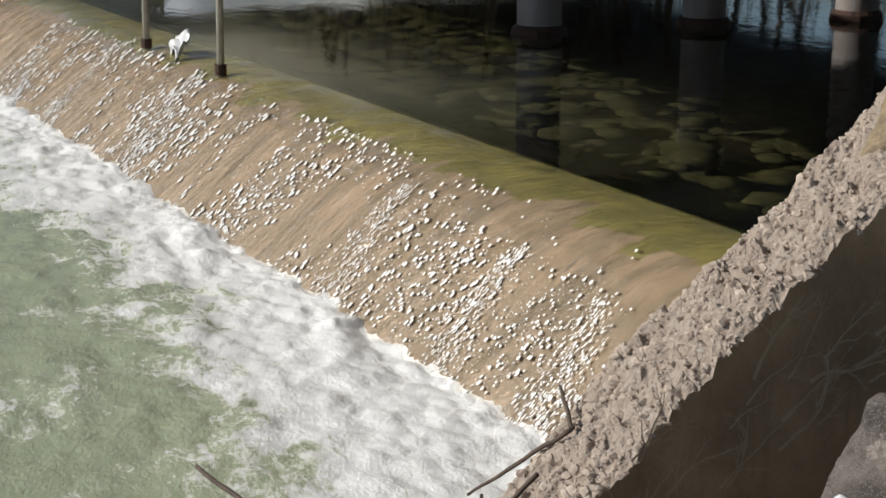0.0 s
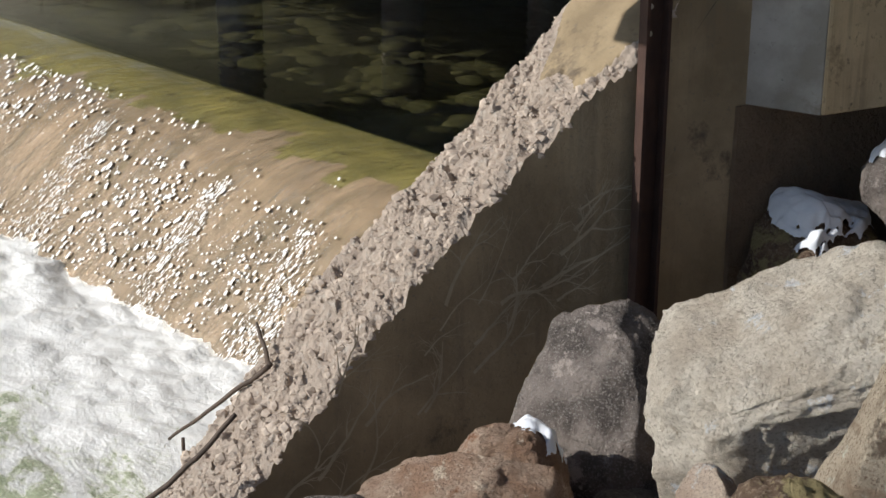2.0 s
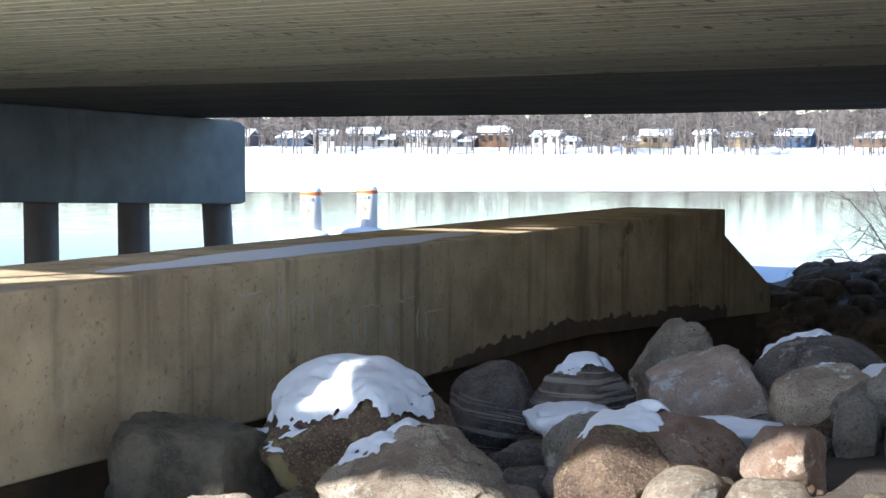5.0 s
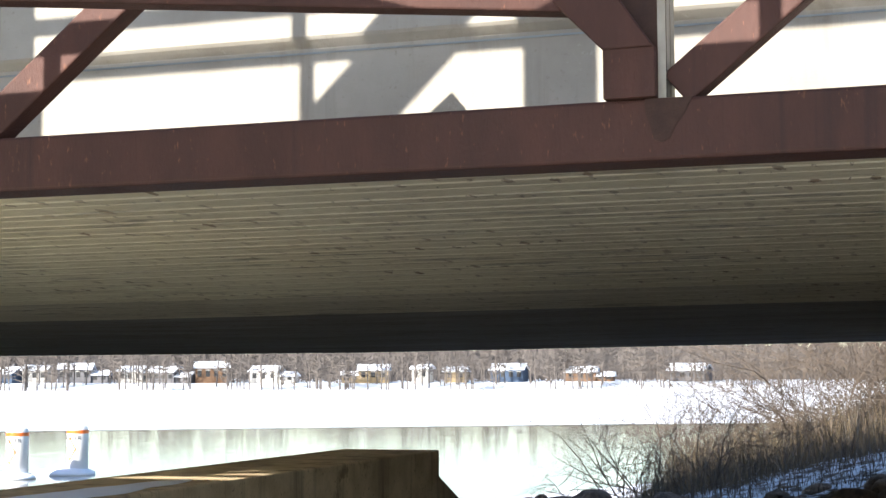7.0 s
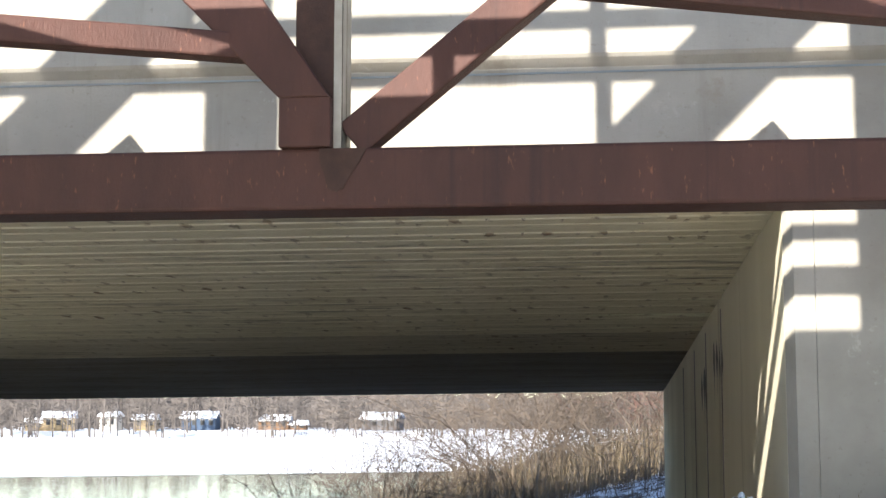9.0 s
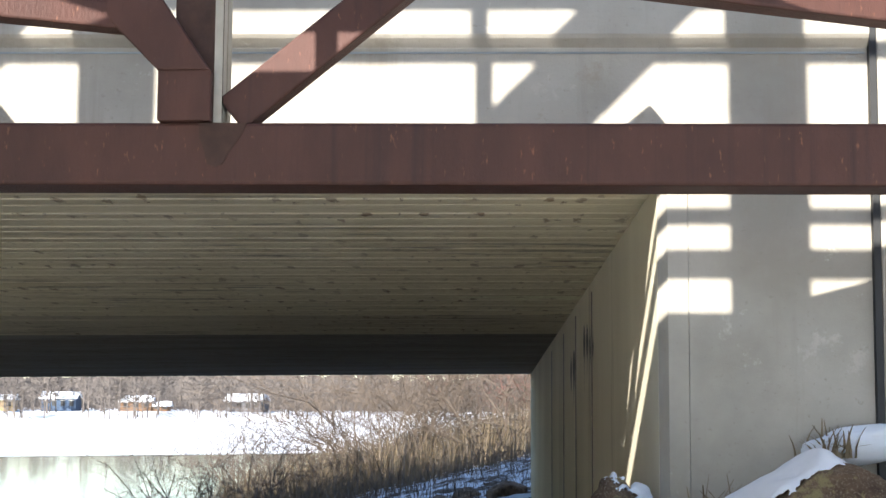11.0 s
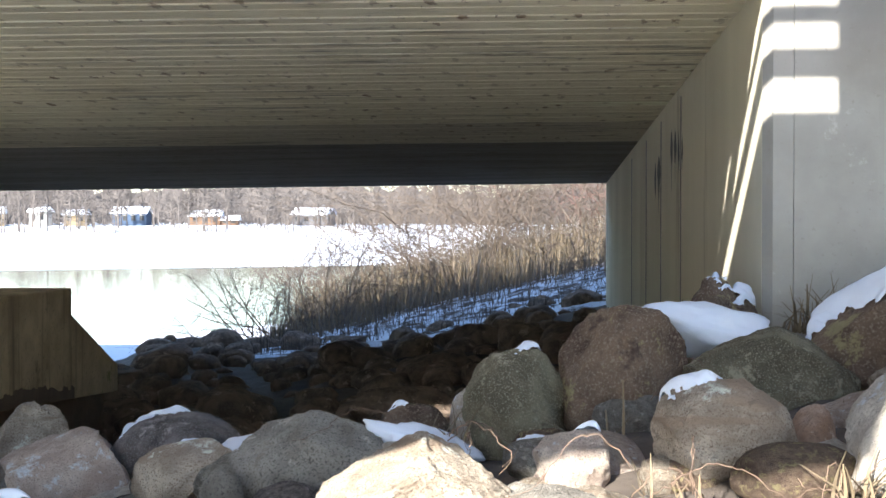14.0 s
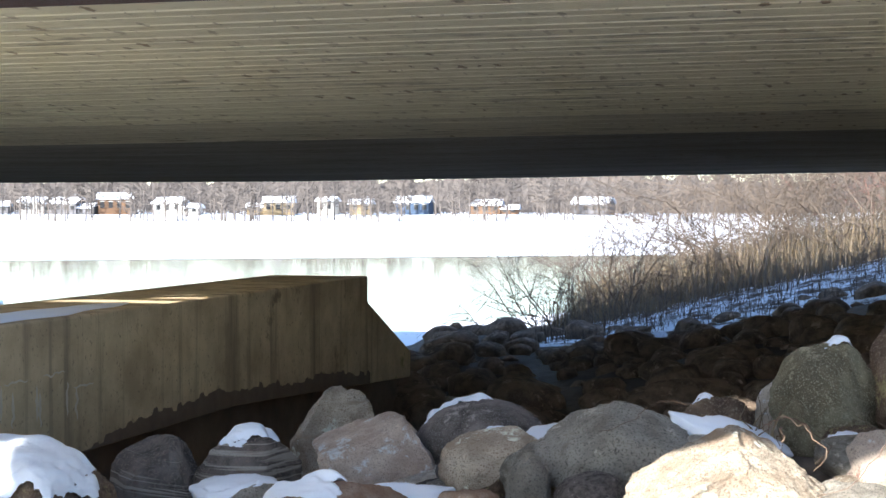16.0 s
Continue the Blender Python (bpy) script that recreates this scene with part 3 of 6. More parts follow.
deck.data.materials.append(FAR_SHADE_BOARDS)
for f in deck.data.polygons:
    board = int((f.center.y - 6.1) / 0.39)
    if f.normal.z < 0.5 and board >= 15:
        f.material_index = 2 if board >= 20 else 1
tagged(deck, "board-marked underside of the road bridge with rusty spots", "bridge", kind="structure")
tagged(link("bridge_fascia", prism([(6.085, 3.275), (6.085, 3.825), (6.05, 3.855), (6.04, 3.87), (6.04, 4.9), (6.4, 4.9), (6.4, 3.86), (6.098, 3.855), (6.098, 3.275)], "x", -48, 1.50), PALE_CONCRETE),
       "pale concrete edge beam of the road bridge", "bridge", kind="structure")
tagged(link("bridge_roadway", block(-48, 12, 6.4, 21.4, 3.86, 4.4), PALE_CONCRETE), "road slab of the bridge", "bridge", kind="structure")
tagged(link("far_abutment", block(-54, -46, 4, 24, -1.4, 3.9), ABUTMENT), "concrete abutment on the other bank", "abutment", kind="structure")

# thin grey strip in place of the shade line under the overhang
part("drip_groove", block(-48, 1.49, 6.079, 6.0835, 3.80, 3.808), PIER, bpy.data.objects["bridge_fascia"], "grey line drawn for the ledge's shade")
part("joint_seal", block(1.501, 1.527, 6.05, 6.09, 2.0, 4.9), BLACK, bpy.data.objects["bridge_fascia"], "dark ragged expansion joint")
# pale root and lime marks on the near face of the wing wall
marks = bmesh.new()
mr = random.Random(12)


def lime_mark(y, z, angle, length, width, depth):
    prev = None
    steps = 9
    for k in range(steps + 1):
        w = width * (1 - 0.75 * k / steps)
        ny, nz = -math.sin(angle), math.cos(angle)
        x = wing_face(y) + 0.0025
        pair = (marks.verts.new((x, y + ny * w, z + nz * w)), marks.verts.new((x, y - ny * w, z - nz * w)))
        if prev:
            marks.faces.new((prev[0], prev[1], pair[1], pair[0]))
        prev = pair
        if depth and k in (2, 4, 6, 7) and mr.random() < 0.8:
            lime_mark(y, z, angle + mr.choice((-1, 1)) * mr.uniform(0.3, 0.8), length * mr.uniform(0.3, 0.55), w * 0.7, depth - 1)
        angle += mr.gauss(0, 0.16)
        y += math.cos(angle) * length / steps
        z += math.sin(angle) * length / steps


for _ in range(26):
    y0 = mr.uniform(1.75, 2.75)
    z0 = -0.35 + (y0 - 1.6) * 0.62 + mr.uniform(0.28, 0.7)
    lime_mark(y0, z0, mr.uniform(0.45, 1.05), mr.uniform(0.15, 0.36), mr.uniform(0.003, 0.008), 2)
LIME = material("pale lime deposit", (0.52, 0.44, 0.31), (0.38, 0.31, 0.21), 12, 0.95, bump=0.2)
part("lime_mark", marks, LIME, wing, "pale branching root and lime marks")

# loose pebbles in the broken crest
pr = random.Random(21)
base = bmesh.new()
bmesh.ops.create_icosphere(base, subdivisions=1, radius=1.0)
unit, tris = [v.co.copy() for v in base.verts], [[v.index for v in f.verts] for f in base.faces]
base.free()
pv, pf = [], []
for _ in range(4200):
    q = crest_points[pr.randrange(len(crest_points))]
    r = pr.uniform(0.003, 0.007) + 0.016 * pr.random() ** 7
    sx, sy, sz = pr.uniform(0.7, 1.4), pr.uniform(0.7, 1.4), pr.uniform(0.6, 1.0)
    k = len(pv)
    pv += [(q[0] + u.x * r * sx, q[1] + u.y * r * sy, q[2] - 0.3 * r + u.z * r * sz) for u in (w * pr.uniform(0.65, 1.25) for w in unit)]
    pf += [[i + k for i in t] for t in tris]
me = bpy.data.meshes.new("gravel")
me.from_pydata(pv, [], pf)
GRAVEL = material("exposed gravel", (0.66, 0.56, 0.46), (0.34, 0.27, 0.22), 16, 0.9, bump=0.3)
me.materials.append(GRAVEL)
gravel = new("gravel", me)
gravel.parent = wing
tagged(gravel, "exposed gravel in the broken concrete", kind="stuff")

# pier: a deep cap on round columns in the water
pier = thing("bridge_pier", "grey concrete pier cap on round rust-streaked columns in the water", "bridge pier")
cap = prism([(4.6, 1.98), (4.6, 3.34), (21.7, 2.80), (21.95, 2.765), (22.1, 2.70), (22.1, 1.36), (21.95, 1.33)], "x", -16.85, -15.95, 0.03)
part("pier_cap", cap, PIER, pier)
for k in range(8):
    y = 6.82 + 2.13 * k
    lean = 0.0 if k < 7 else 0.28
    col = part("column", tube([(-16.4, y + lean, -1.6), (-16.4, y + lean * 0.7, 0.0), (-16.4, y, 2.6)], 0.26, 28), COLUMN, pier, smooth=True)
    part("ice_collar", tube([(-16.4, y, -0.02), (-16.4, y, 0.08), (-16.4, y, 0.13)], (0.33, 0.32, 0.28), 20), DARK_RUST, col, "dark frozen collar at the waterline")

# ---- river and ground ----
SILL = [(0.35, -0.5), (0.06, -0.03), (0.0, -0.015), (-0.2, 0.0), (-0.45, -0.012), (-0.65, -0.05), (-0.85, -0.13), (-1.05, -0.26), (-1.3, -0.46), (-1.55, -0.67), (-1.8, -0.88), (-2.2, -1.3)]


def sill_sheet(lift, wave, x0, x1, nx, first=0):
    """The spillway's rounded profile swept along its slightly skewed crest."""
    prof = []
    for (a, b), (c, d) in zip(SILL[first:], SILL[first + 1:]):
        for k in range(6):
            prof.append((a + (c - a) * k / 6, b + (d - b) * k / 6))
    prof.append(SILL[-1])
    bm = bmesh.new()
    rows = []
    for i in range(nx + 1):
        x = x0 + (x1 - x0) * i / nx
        row = []
        for s, z in prof:
            p = Vector((x * 2.2, s * 0.5, z * 0.5))
            w = wave * (noise.fractal(p * 1.2, 0.6, 2.0, 3) + 0.5 * noise.noise(Vector((x * 6, s * 1.0, 0))))
            row.append(bm.verts.new((x, sill_back(x) + s, z + lift + w * min(1, 0.25 + max(0, -s)))))
        rows.append(row)
    for a, b in zip(rows, rows[1:]):
        for k in range(len(prof) - 1):
            bm.faces.new((a[k], a[k + 1], b[k + 1], b[k]))
    bm.normal_update()
    if sum(f.normal.z for f in bm.faces) < 0:
        bmesh.ops.reverse_faces(bm, faces=bm.faces)
    return bm


tagged(link("spillway_sill", sill_sheet(0, 0.012, -32, -4.4, 260), WET_SILL, smooth=True), "rounded concrete spillway sill stained by algae", "spillway", kind="structure")
fall = tagged(link("falling_water", sill_sheet(0.022, 0.010, -32, -4.42, 500, 2), FALL, smooth=True), "thin glittering sheet of water over the sill", "water", kind="structure")
fall.visible_shadow = False


sill = bpy.data.objects["spillway_sill"]
sill.data.materials.append(MOSSY_SILL)
for f in sill.data.polygons:
    c = f.center
    s = c.y - sill_back(c.x) + 0.30 * noise.fractal(Vector((c.x * 1.5, c.y * 0.7, 2)), 0.7, 2.0, 4)
    if s > -0.62:
        f.material_index = 1

GLINT_WHITE = material("white water and glint flecks", (0.97, 0.97, 0.96), (0.94, 0.94, 0.93), 20, 0.12, bump=0)


def glint_flecks():
    """Flat white discs standing in for sun glints, and strands of white water, down the face of the sill, too many to
    count.
    """
    rnd = random.Random(31)
    base = bmesh.new()
    bmesh.ops.create_icosphere(base, subdivisions=2, radius=1.0)
    pts = [v.co.copy() for v in base.verts]
    tris = [[v.index for v in f.verts] for f in base.faces]
    base.free()
    depth = [-a for a, _ in SILL[1:]]
    level = [b for _, b in SILL[1:]]
    verts, faces = [], []

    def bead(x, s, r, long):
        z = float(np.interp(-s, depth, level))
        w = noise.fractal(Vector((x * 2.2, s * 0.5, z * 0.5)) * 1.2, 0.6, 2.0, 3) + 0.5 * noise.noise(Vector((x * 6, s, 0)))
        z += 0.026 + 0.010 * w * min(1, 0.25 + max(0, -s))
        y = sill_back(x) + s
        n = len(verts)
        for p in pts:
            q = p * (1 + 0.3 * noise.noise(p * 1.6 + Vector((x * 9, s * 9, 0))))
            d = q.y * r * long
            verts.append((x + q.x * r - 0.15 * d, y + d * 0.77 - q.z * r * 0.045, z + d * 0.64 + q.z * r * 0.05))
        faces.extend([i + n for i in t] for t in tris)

    # scattered flecks: sun glints given as white shapes
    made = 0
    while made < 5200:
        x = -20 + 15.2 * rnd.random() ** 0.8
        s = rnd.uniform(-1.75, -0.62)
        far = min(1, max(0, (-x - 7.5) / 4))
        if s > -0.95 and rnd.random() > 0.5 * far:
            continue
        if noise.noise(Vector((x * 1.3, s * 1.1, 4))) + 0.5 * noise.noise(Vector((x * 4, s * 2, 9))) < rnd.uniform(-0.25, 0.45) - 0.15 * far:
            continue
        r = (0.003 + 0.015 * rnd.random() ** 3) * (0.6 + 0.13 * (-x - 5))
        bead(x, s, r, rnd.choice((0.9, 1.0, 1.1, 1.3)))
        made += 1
    # strands of white water
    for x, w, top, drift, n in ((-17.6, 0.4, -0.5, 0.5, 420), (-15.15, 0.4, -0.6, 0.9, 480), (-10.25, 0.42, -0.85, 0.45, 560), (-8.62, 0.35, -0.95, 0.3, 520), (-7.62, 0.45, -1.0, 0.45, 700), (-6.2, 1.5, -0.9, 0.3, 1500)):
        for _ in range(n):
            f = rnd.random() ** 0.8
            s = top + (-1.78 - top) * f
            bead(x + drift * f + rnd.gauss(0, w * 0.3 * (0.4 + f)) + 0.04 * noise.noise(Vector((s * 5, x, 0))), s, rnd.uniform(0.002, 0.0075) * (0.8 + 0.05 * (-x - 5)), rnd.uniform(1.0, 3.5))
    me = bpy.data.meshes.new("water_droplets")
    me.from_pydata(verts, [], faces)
    me.materials.append(GLINT_WHITE)
    return tagged(new("water_droplets", me), "white flecks as sun glints, and white strands, on the falling water", "water", kind="stuff")


glint_flecks()


def tail_height(x, y):
    off = sill_back(x) - 1.72 - y
    rough = math.exp(-max(off, 0) / 0.9)
    p = Vector((x, y, 0))
    churn = abs(noise.noise(p * 2.3)) * 0.10 + abs(noise.noise(p * 5.1 + Vector((3, 1, 0)))) * 0.06 + abs(noise.noise(p * 11.0)) * 0.032 + abs(noise.noise(p * 23.0)) * 0.014
    h = noise.fractal(Vector((x * 1.3, y * 2.4, 0)), 0.7, 2.0, 5) * 0.022 + (0.16 + 0.84 * rough) * (churn - 0.07) * 0.7
    return -0.82 + h + 0.05 * rough


def tailwater():
    nx, ny = 620, 260
    bm = bmesh.new()
    rows = []
    for j in range(ny + 1):
        v = (j / ny) ** 1.7
        row = []
        for i in range(nx + 1):
            x = -3.4 - 22.6 * (i / nx) ** 1.5
            y = sill_back(x) - 1.45 - v * 16
            row.append(bm.verts.new((x, y, tail_height(x, y))))
        rows.append(row)
    for a, b in zip(rows, rows[1:]):
        for i in range(nx):
            bm.faces.new((a[i], b[i], b[i + 1], a[i + 1]))
    bmesh.ops.recalc_face_normals(bm, faces=bm.faces)
    return bm


tagged(link("tailwater", tailwater(), FOAM, smooth=True), "foaming milky green water below the spillway", "water", kind="structure")


def sheet(points, z, mat, name, label, category):
    bm = bmesh.new()
    bm.faces.new([bm.verts.new((x, y, z)) for x, y in points])
    return tagged(link(name, bm, mat), label, category, kind="structure")


pond = sheet([(-32, sill_back(-32) + 0.02), (-4.40, sill_back(-4.4) + 0.02), (-4.40, 12.6), (6, 30), (30, 110), (-400, 120), (-400, -10), (-60, 2)], 0.0, POND, "river_water", "still dark river water under the bridge", "water")
pond.visible_shadow = False


def bank_height(x, y):
    """The rocky bank: falls from the abutment to the wall and the water, and slopes out to the lake bed."""
    z = 1.0 - 0.03 * x + 0.176 * min(y, 5) + 0.043 * x * min(y, 5) - 0.18
    if y > 5:
        right = min(max((x + 3.6) / 4.3, 0), 1.3)
        z = z + (0.55 + 0.75 * right - z) * min((y - 5) / 5.0, 1)
    z -= max(0, y - 14) * 0.012
    shore = -4.6 - 0.17 * (y - 12.6)
    z -= max(0, (shore + 0.4 - x)) * 0.4 if y > 12.0 else max(0, -3.0 - x) * 0.5
    z -= min(max((3.6 - y) / 1.2, 0), 1) * max(0, -1.6 - x) * 0.42
    z += max(0, x - 1.2) * 0.25 if y > 6 else 0
    return z + noise.fractal(Vector((x, y, 0)) * 1.2, 0.6, 2.0, 4) * 0.07


def bank():
    return grid(-8.5, 9.0, -5, 26, 116, 190, lambda x, y: min(bank_height(x, y), 1.0 if y < 1.6 else 9) if not (x < -3.9 and y < 12.2) else -1.3)


bank_ground = tagged(link("bank", bank(), SOIL, smooth=True), "dark wet soil and gravel of the riprap bank", "ground", kind="structure")
# unseen snow behind the riprap, added to bounce light up to the deck
bank_ground.data.materials.append(SNOW)
for f in bank_ground.data.polygons:
    if f.center.y < -0.1 + 0.4 * noise.noise(f.center * 1.5):
        f.material_index = 1


def terrain(x, y):
    d = math.hypot(x + 20, y)
    z = -1.7
    shore = 345 + 0.2 * (x + 150) + 12 * noise.noise(Vector((x * 0.01, 3, 0)))
    if y > shore:
        z += min((y - shore) * 0.11, 3.2 + (y - shore) * 0.012)
    if x < -46 and y < 34:
        z += min((-46 - x) * 0.35, 5.5)
    if x > 9:
        z += min((x - 9) * 0.4, 4.0)
    if y < -26:
        z += min((-26 - y) * 0.3, 4.0)
    return z + 0.15 * noise.noise(Vector((x, y, 0)) * 0.08)


tagged(link("ground", grid(-1500, 1500, -400, 2600, 300, 300, terrain), SNOW, smooth=True), "snowy ground and lake bed reaching the horizon", "ground", kind="structure")
sheet([(-34, -1.2), (-4.3, 5.0), (-4.3, 12.6), (6, 30), (34, 112), (-420, 130), (-420, -20), (-60, 0)], -0.72, BED, "river_bed", "shallow stony river bed", "river bed")

# ice and snow on the lake
sheet([(-300, -40), (-130, 20), (-70, 47), (-43, 64.5), (-24, 77), (-10, 86), (4, 93), (28, 100), (60, 420), (-700, 420), (-700, -120)], 0.012, SNOW, "lake_ice", "snow-covered ice on the lake", "ice")
sheet([(-9.5, 27.5), (-7.6, 25.6), (-6.2, 24.8), (-4.2, 25.2), (5, 34), (8, 60), (-1, 52), (-5.6, 37)], 0.04, SNOW, "shore_ice", "snowy shelf of ice along the shore", "ice")


# ---- rocks ----
def stone_mesh(rx, ry, rz, rough, shape, seed, level=4, planes=()):
    bm = bmesh.new()
    bmesh.ops.create_icosphere(bm, subdivisions=level, radius=1.0)
    rnd = random.Random(seed)
    off = Vector((rnd.uniform(-50, 50), rnd.uniform(-50, 50), rnd.uniform(-50, 50)))
    rough = min(rough * 1.4, 1.15)
    power = {"round": 2.3, "boxy": 3.2, "angular": 2.6}[shape]
    cuts = []
    if shape != "round":
        for _ in range(17 if shape == "angular" else 9):
            d = Vector((rnd.gauss(0, 1), rnd.gauss(0, 1), rnd.gauss(0, 0.8))).normalized()
            cuts.append((d, rnd.uniform(0.70, 0.9)))
    else:
        for _ in range(7):
            d = Vector((rnd.gauss(0, 1), rnd.gauss(0, 1), rnd.gauss(0, 0.8))).normalized()
            cuts.append((d, rnd.uniform(0.80, 0.95)))
    if planes:
        cuts = [c for c in cuts if c[1] > 0.8] + [(Vector(p[:3]).normalized(), p[3]) for p in planes]
    for v in bm.verts:
        d = v.co.normalized()
        k = (abs(d.x) ** power + abs(d.y) ** power + abs(d.z) ** power) ** (-1 / power)
        p = d * k
        for c, h in cuts:
            over = p.dot(c) - h
            if over > 0:
                p -= c * over * 0.92
        p *= 1 + noise.noise(d * 1.3 + off) * 0.13 + noise.fractal(d * 3.2 + off, 0.8, 2.0, 4) * 0.055 * rough
        crag = noise.turbulence(d * 4 + off, 5, True) * 0.02 * min(rough, 1.25) ** 2
        p *= 1 - crag + noise.fractal(d * 14 + off, 0.7, 2.0, 3) * 0.012 * rough
        if level > 4:
            line = abs(noise.noise(d * 1.9 - off) + 0.25 * noise.noise(d * 7 - off))
            p *= 1 - max(0, 1 - line / 0.035) * (0.022 if shape != "round" else 0.01) * max(0, noise.noise(d * 1.1 + off) + 0.25)
            p *= 1 + noise.fractal(d * 34 + off, 0.6, 2.0, 2) * 0.004 * rough
        v.co = Vector((p.x * rx, p.y * ry, p.z * rz))
    bm.normal_update()
    return bm


STONES = [0]


def boulder(label, x, y, z, rx, ry, rz, turn, mat, snow, rough, shape, planes=(), tilt=0):
    """A riprap boulder, with its broken faces (direction and distance) and tilt, and the snow that lies on it."""
    STONES[0] += 1
    seed = STONES[0] * 17 + 3
    ground = bank_height(x, y)
    if z - rz > ground - 0.03:
        low = ground - 0.06
        z, rz = (z + rz + low) / 2, (z + rz - low) / 2
        rx, ry = max(rx, 0.66 * rz), max(ry, 0.6 * rz)
    bm = stone_mesh(rx, ry, rz, rough, shape, seed, 6 if rx > 0.15 else 5, planes)
    m = pose(x, y, z, 0, 0, turn) @ pose(0, 0, 0, 0, tilt, 0)
    if snow:
        cover = bmesh.new()
        rnd = random.Random(seed)
        lean = Vector((rnd.choice((-1, 1)) * rnd.uniform(0.25, 0.6), rnd.uniform(-0.1, 0.5), 0))
        made = {}
        limit = 1.30 - 0.72 * snow
        for f in bm.faces:
            mask = []
            for v in f.verts:
                n = noise.noise(v.co * 4.5 + Vector((seed, 0, 0))) * 0.42 + noise.noise(v.co * 14) * 0.04
                side = (v.co.x / rx * lean.x + v.co.y / ry * lean.y) * (1 - snow)
                mask.append(v.normal.z * 0.8 + v.co.z / rz * 0.35 + n + side - limit)
            if max(mask) > 0:
                vs = []
                for v, a in zip(f.verts, mask):
                    if v not in made:
                        t = min(max(a / 0.22, -0.2), 1)
                        thick = (0.016 + 0.030 * snow) * (1 - (1 - max(t, 0)) ** 2) - (0.012 if t <= 0 else 0)
                        made[v] = cover.verts.new(v.co + (v.normal * 0.5 + Vector((0, 0, 0.7))) * thick)
                    vs.append(made[v])
                cover.faces.new(vs)
        left = set(cover.verts)
        islands = []
        while left:
            todo, seen = [left.pop()], []
            while todo:
                v = todo.pop()
                seen.append(v)
                for e in v.link_edges:
                    o = e.other_vert(v)
                    if o in left:
                        left.remove(o)
                        todo.append(o)
            islands.append(seen)
        islands.sort(key=len)
        bmesh.ops.delete(cover, geom=[v for i in islands[:-1] for v in i], context="VERTS")
        if len(cover.faces):
            for _ in range(6):
                bmesh.ops.smooth_vert(cover, verts=list(cover.verts), factor=0.4, use_axis_x=True, use_axis_y=True, use_axis_z=True)
            for v in cover.verts:
                v.co.z += 0.006
            s = link("snow_patch", cover, SNOW, smooth=True)
            s.matrix_world = m
            tagged(s, "patch of old snow lying on a boulder", "snow", "snow on the boulders")
    ob = link("boulder", bm, mat, smooth=True)
    ob.matrix_world = m
    return tagged(ob, label + " in the riprap" if len(label.split()) < 4 else label, "boulder", "riprap boulders")


boulder("big pale weathered boulder with a cracked rough face", -2.58, 2.39, 1.06, 0.371, 0.303, 0.258, 47, PALE, 0, 1.3, "angular", [(-0.5, -0.15, 0.86, 0.60), (0.95, 0, 0.3, 0.90), (0.15, -0.9, -0.35, 0.62), (-0.25, -0.7, 0.66, 0.62), (-0.95, -0.2, -0.1, 0.85)])
boulder("grey speckled granite boulder with flat broken faces", -1.80, 1.94, 1.31, 0.203, 0.167, 0.142, 42, TAN, 0, 0.5, "angular", [(0, -1, 0.22, 0.50), (0.05, 0.1, 1, 0.72), (-0.88, -0.1, 0.45, 0.62), (1, -0.2, 0.1, 0.80)])
boulder("large smooth pink granite boulder", -2.16, 2.75, 1.19, 0.274, 0.226, 0.159, 39, PINK, 0, 0.5, "round", [(0.78, -0.5, 0.25, 0.62), (-0.45, -0.3, 0.84, 0.72), (0.1, -0.9, 0.3, 0.78)])
boulder("blue-grey rounded boulder in the wall's shade", -3.30, 2.39, 0.77, 0.165, 0.147, 0.165, 54, SLATE, 0, 0.5, "round")
boulder("small reddish stone with a snow patch", -3.14, 2.0, 0.71, 0.10, 0.088, 0.05, 58, RED, 0.28, 0.6, "round")
boulder("low brown stone half covered in snow", -3.71, 3.52, 0.85, 0.245, 0.204, 0.117, 47, BROWN, 0.7, 0.8, "angular")
boulder("round grey boulder with a crescent of snow", -3.41, 3.77, 1.08, 0.264, 0.220, 0.170, 44, SLATE, 0.18, 0.5, "round")
boulder("tan sunlit boulder leaning on a grey one", -3.06, 3.57, 1.14, 0.213, 0.178, 0.121, 42, TAN, 0, 0.8, "angular", [(-0.2, -0.9, 0.4, 0.62), (0, 0, 1, 0.76), (0.75, -0.3, 0.6, 0.7)], 8)
boulder("rough tan boulder", -2.57, 3.01, 1.19, 0.175, 0.146, 0.093, 42, TAN, 0, 0.7, "round")
boulder("dark greenish boulder with a yellow lichen patch", -3.29, 4.41, 1.24, 0.287, 0.253, 0.228, 38, DARK, 0.12, 0.7, "boxy", [(0, -0.1, 1, 0.84), (0.8, -0.6, 0.05, 0.84), (-0.3, -0.95, 0, 0.84)])
boulder("pale double-lobed sunlit boulder", -2.70, 3.75, 1.20, 0.196, 0.164, 0.159, 37, TAN, 0, 0.8, "round", [(0.1, -0.4, 0.92, 0.72), (0, -1, 0.1, 0.76)])
boulder("small egg-shaped pink boulder", -2.26, 3.64, 1.28, 0.149, 0.125, 0.129, 33, PINK, 0, 0.6, "round")
boulder("brown boulder under a thick cap of snow", -2.84, 4.77, 1.35, 0.35, 0.28, 0.24, 31, BROWN, 0.8, 0.7, "round", [(-0.6, -0.4, 0.65, 0.68), (0.1, -0.2, 1, 0.84), (0.6, -0.5, 0.6, 0.76)])
boulder("big tan folded boulder with snow on its shoulder", -2.36, 4.35, 1.30, 0.297, 0.246, 0.198, 29, TAN, 0.2, 0.9, "round", [(-0.65, -0.2, 0.72, 0.68), (0.75, -0.2, 0.6, 0.76), (0.1, -0.85, 0.5, 0.74)])
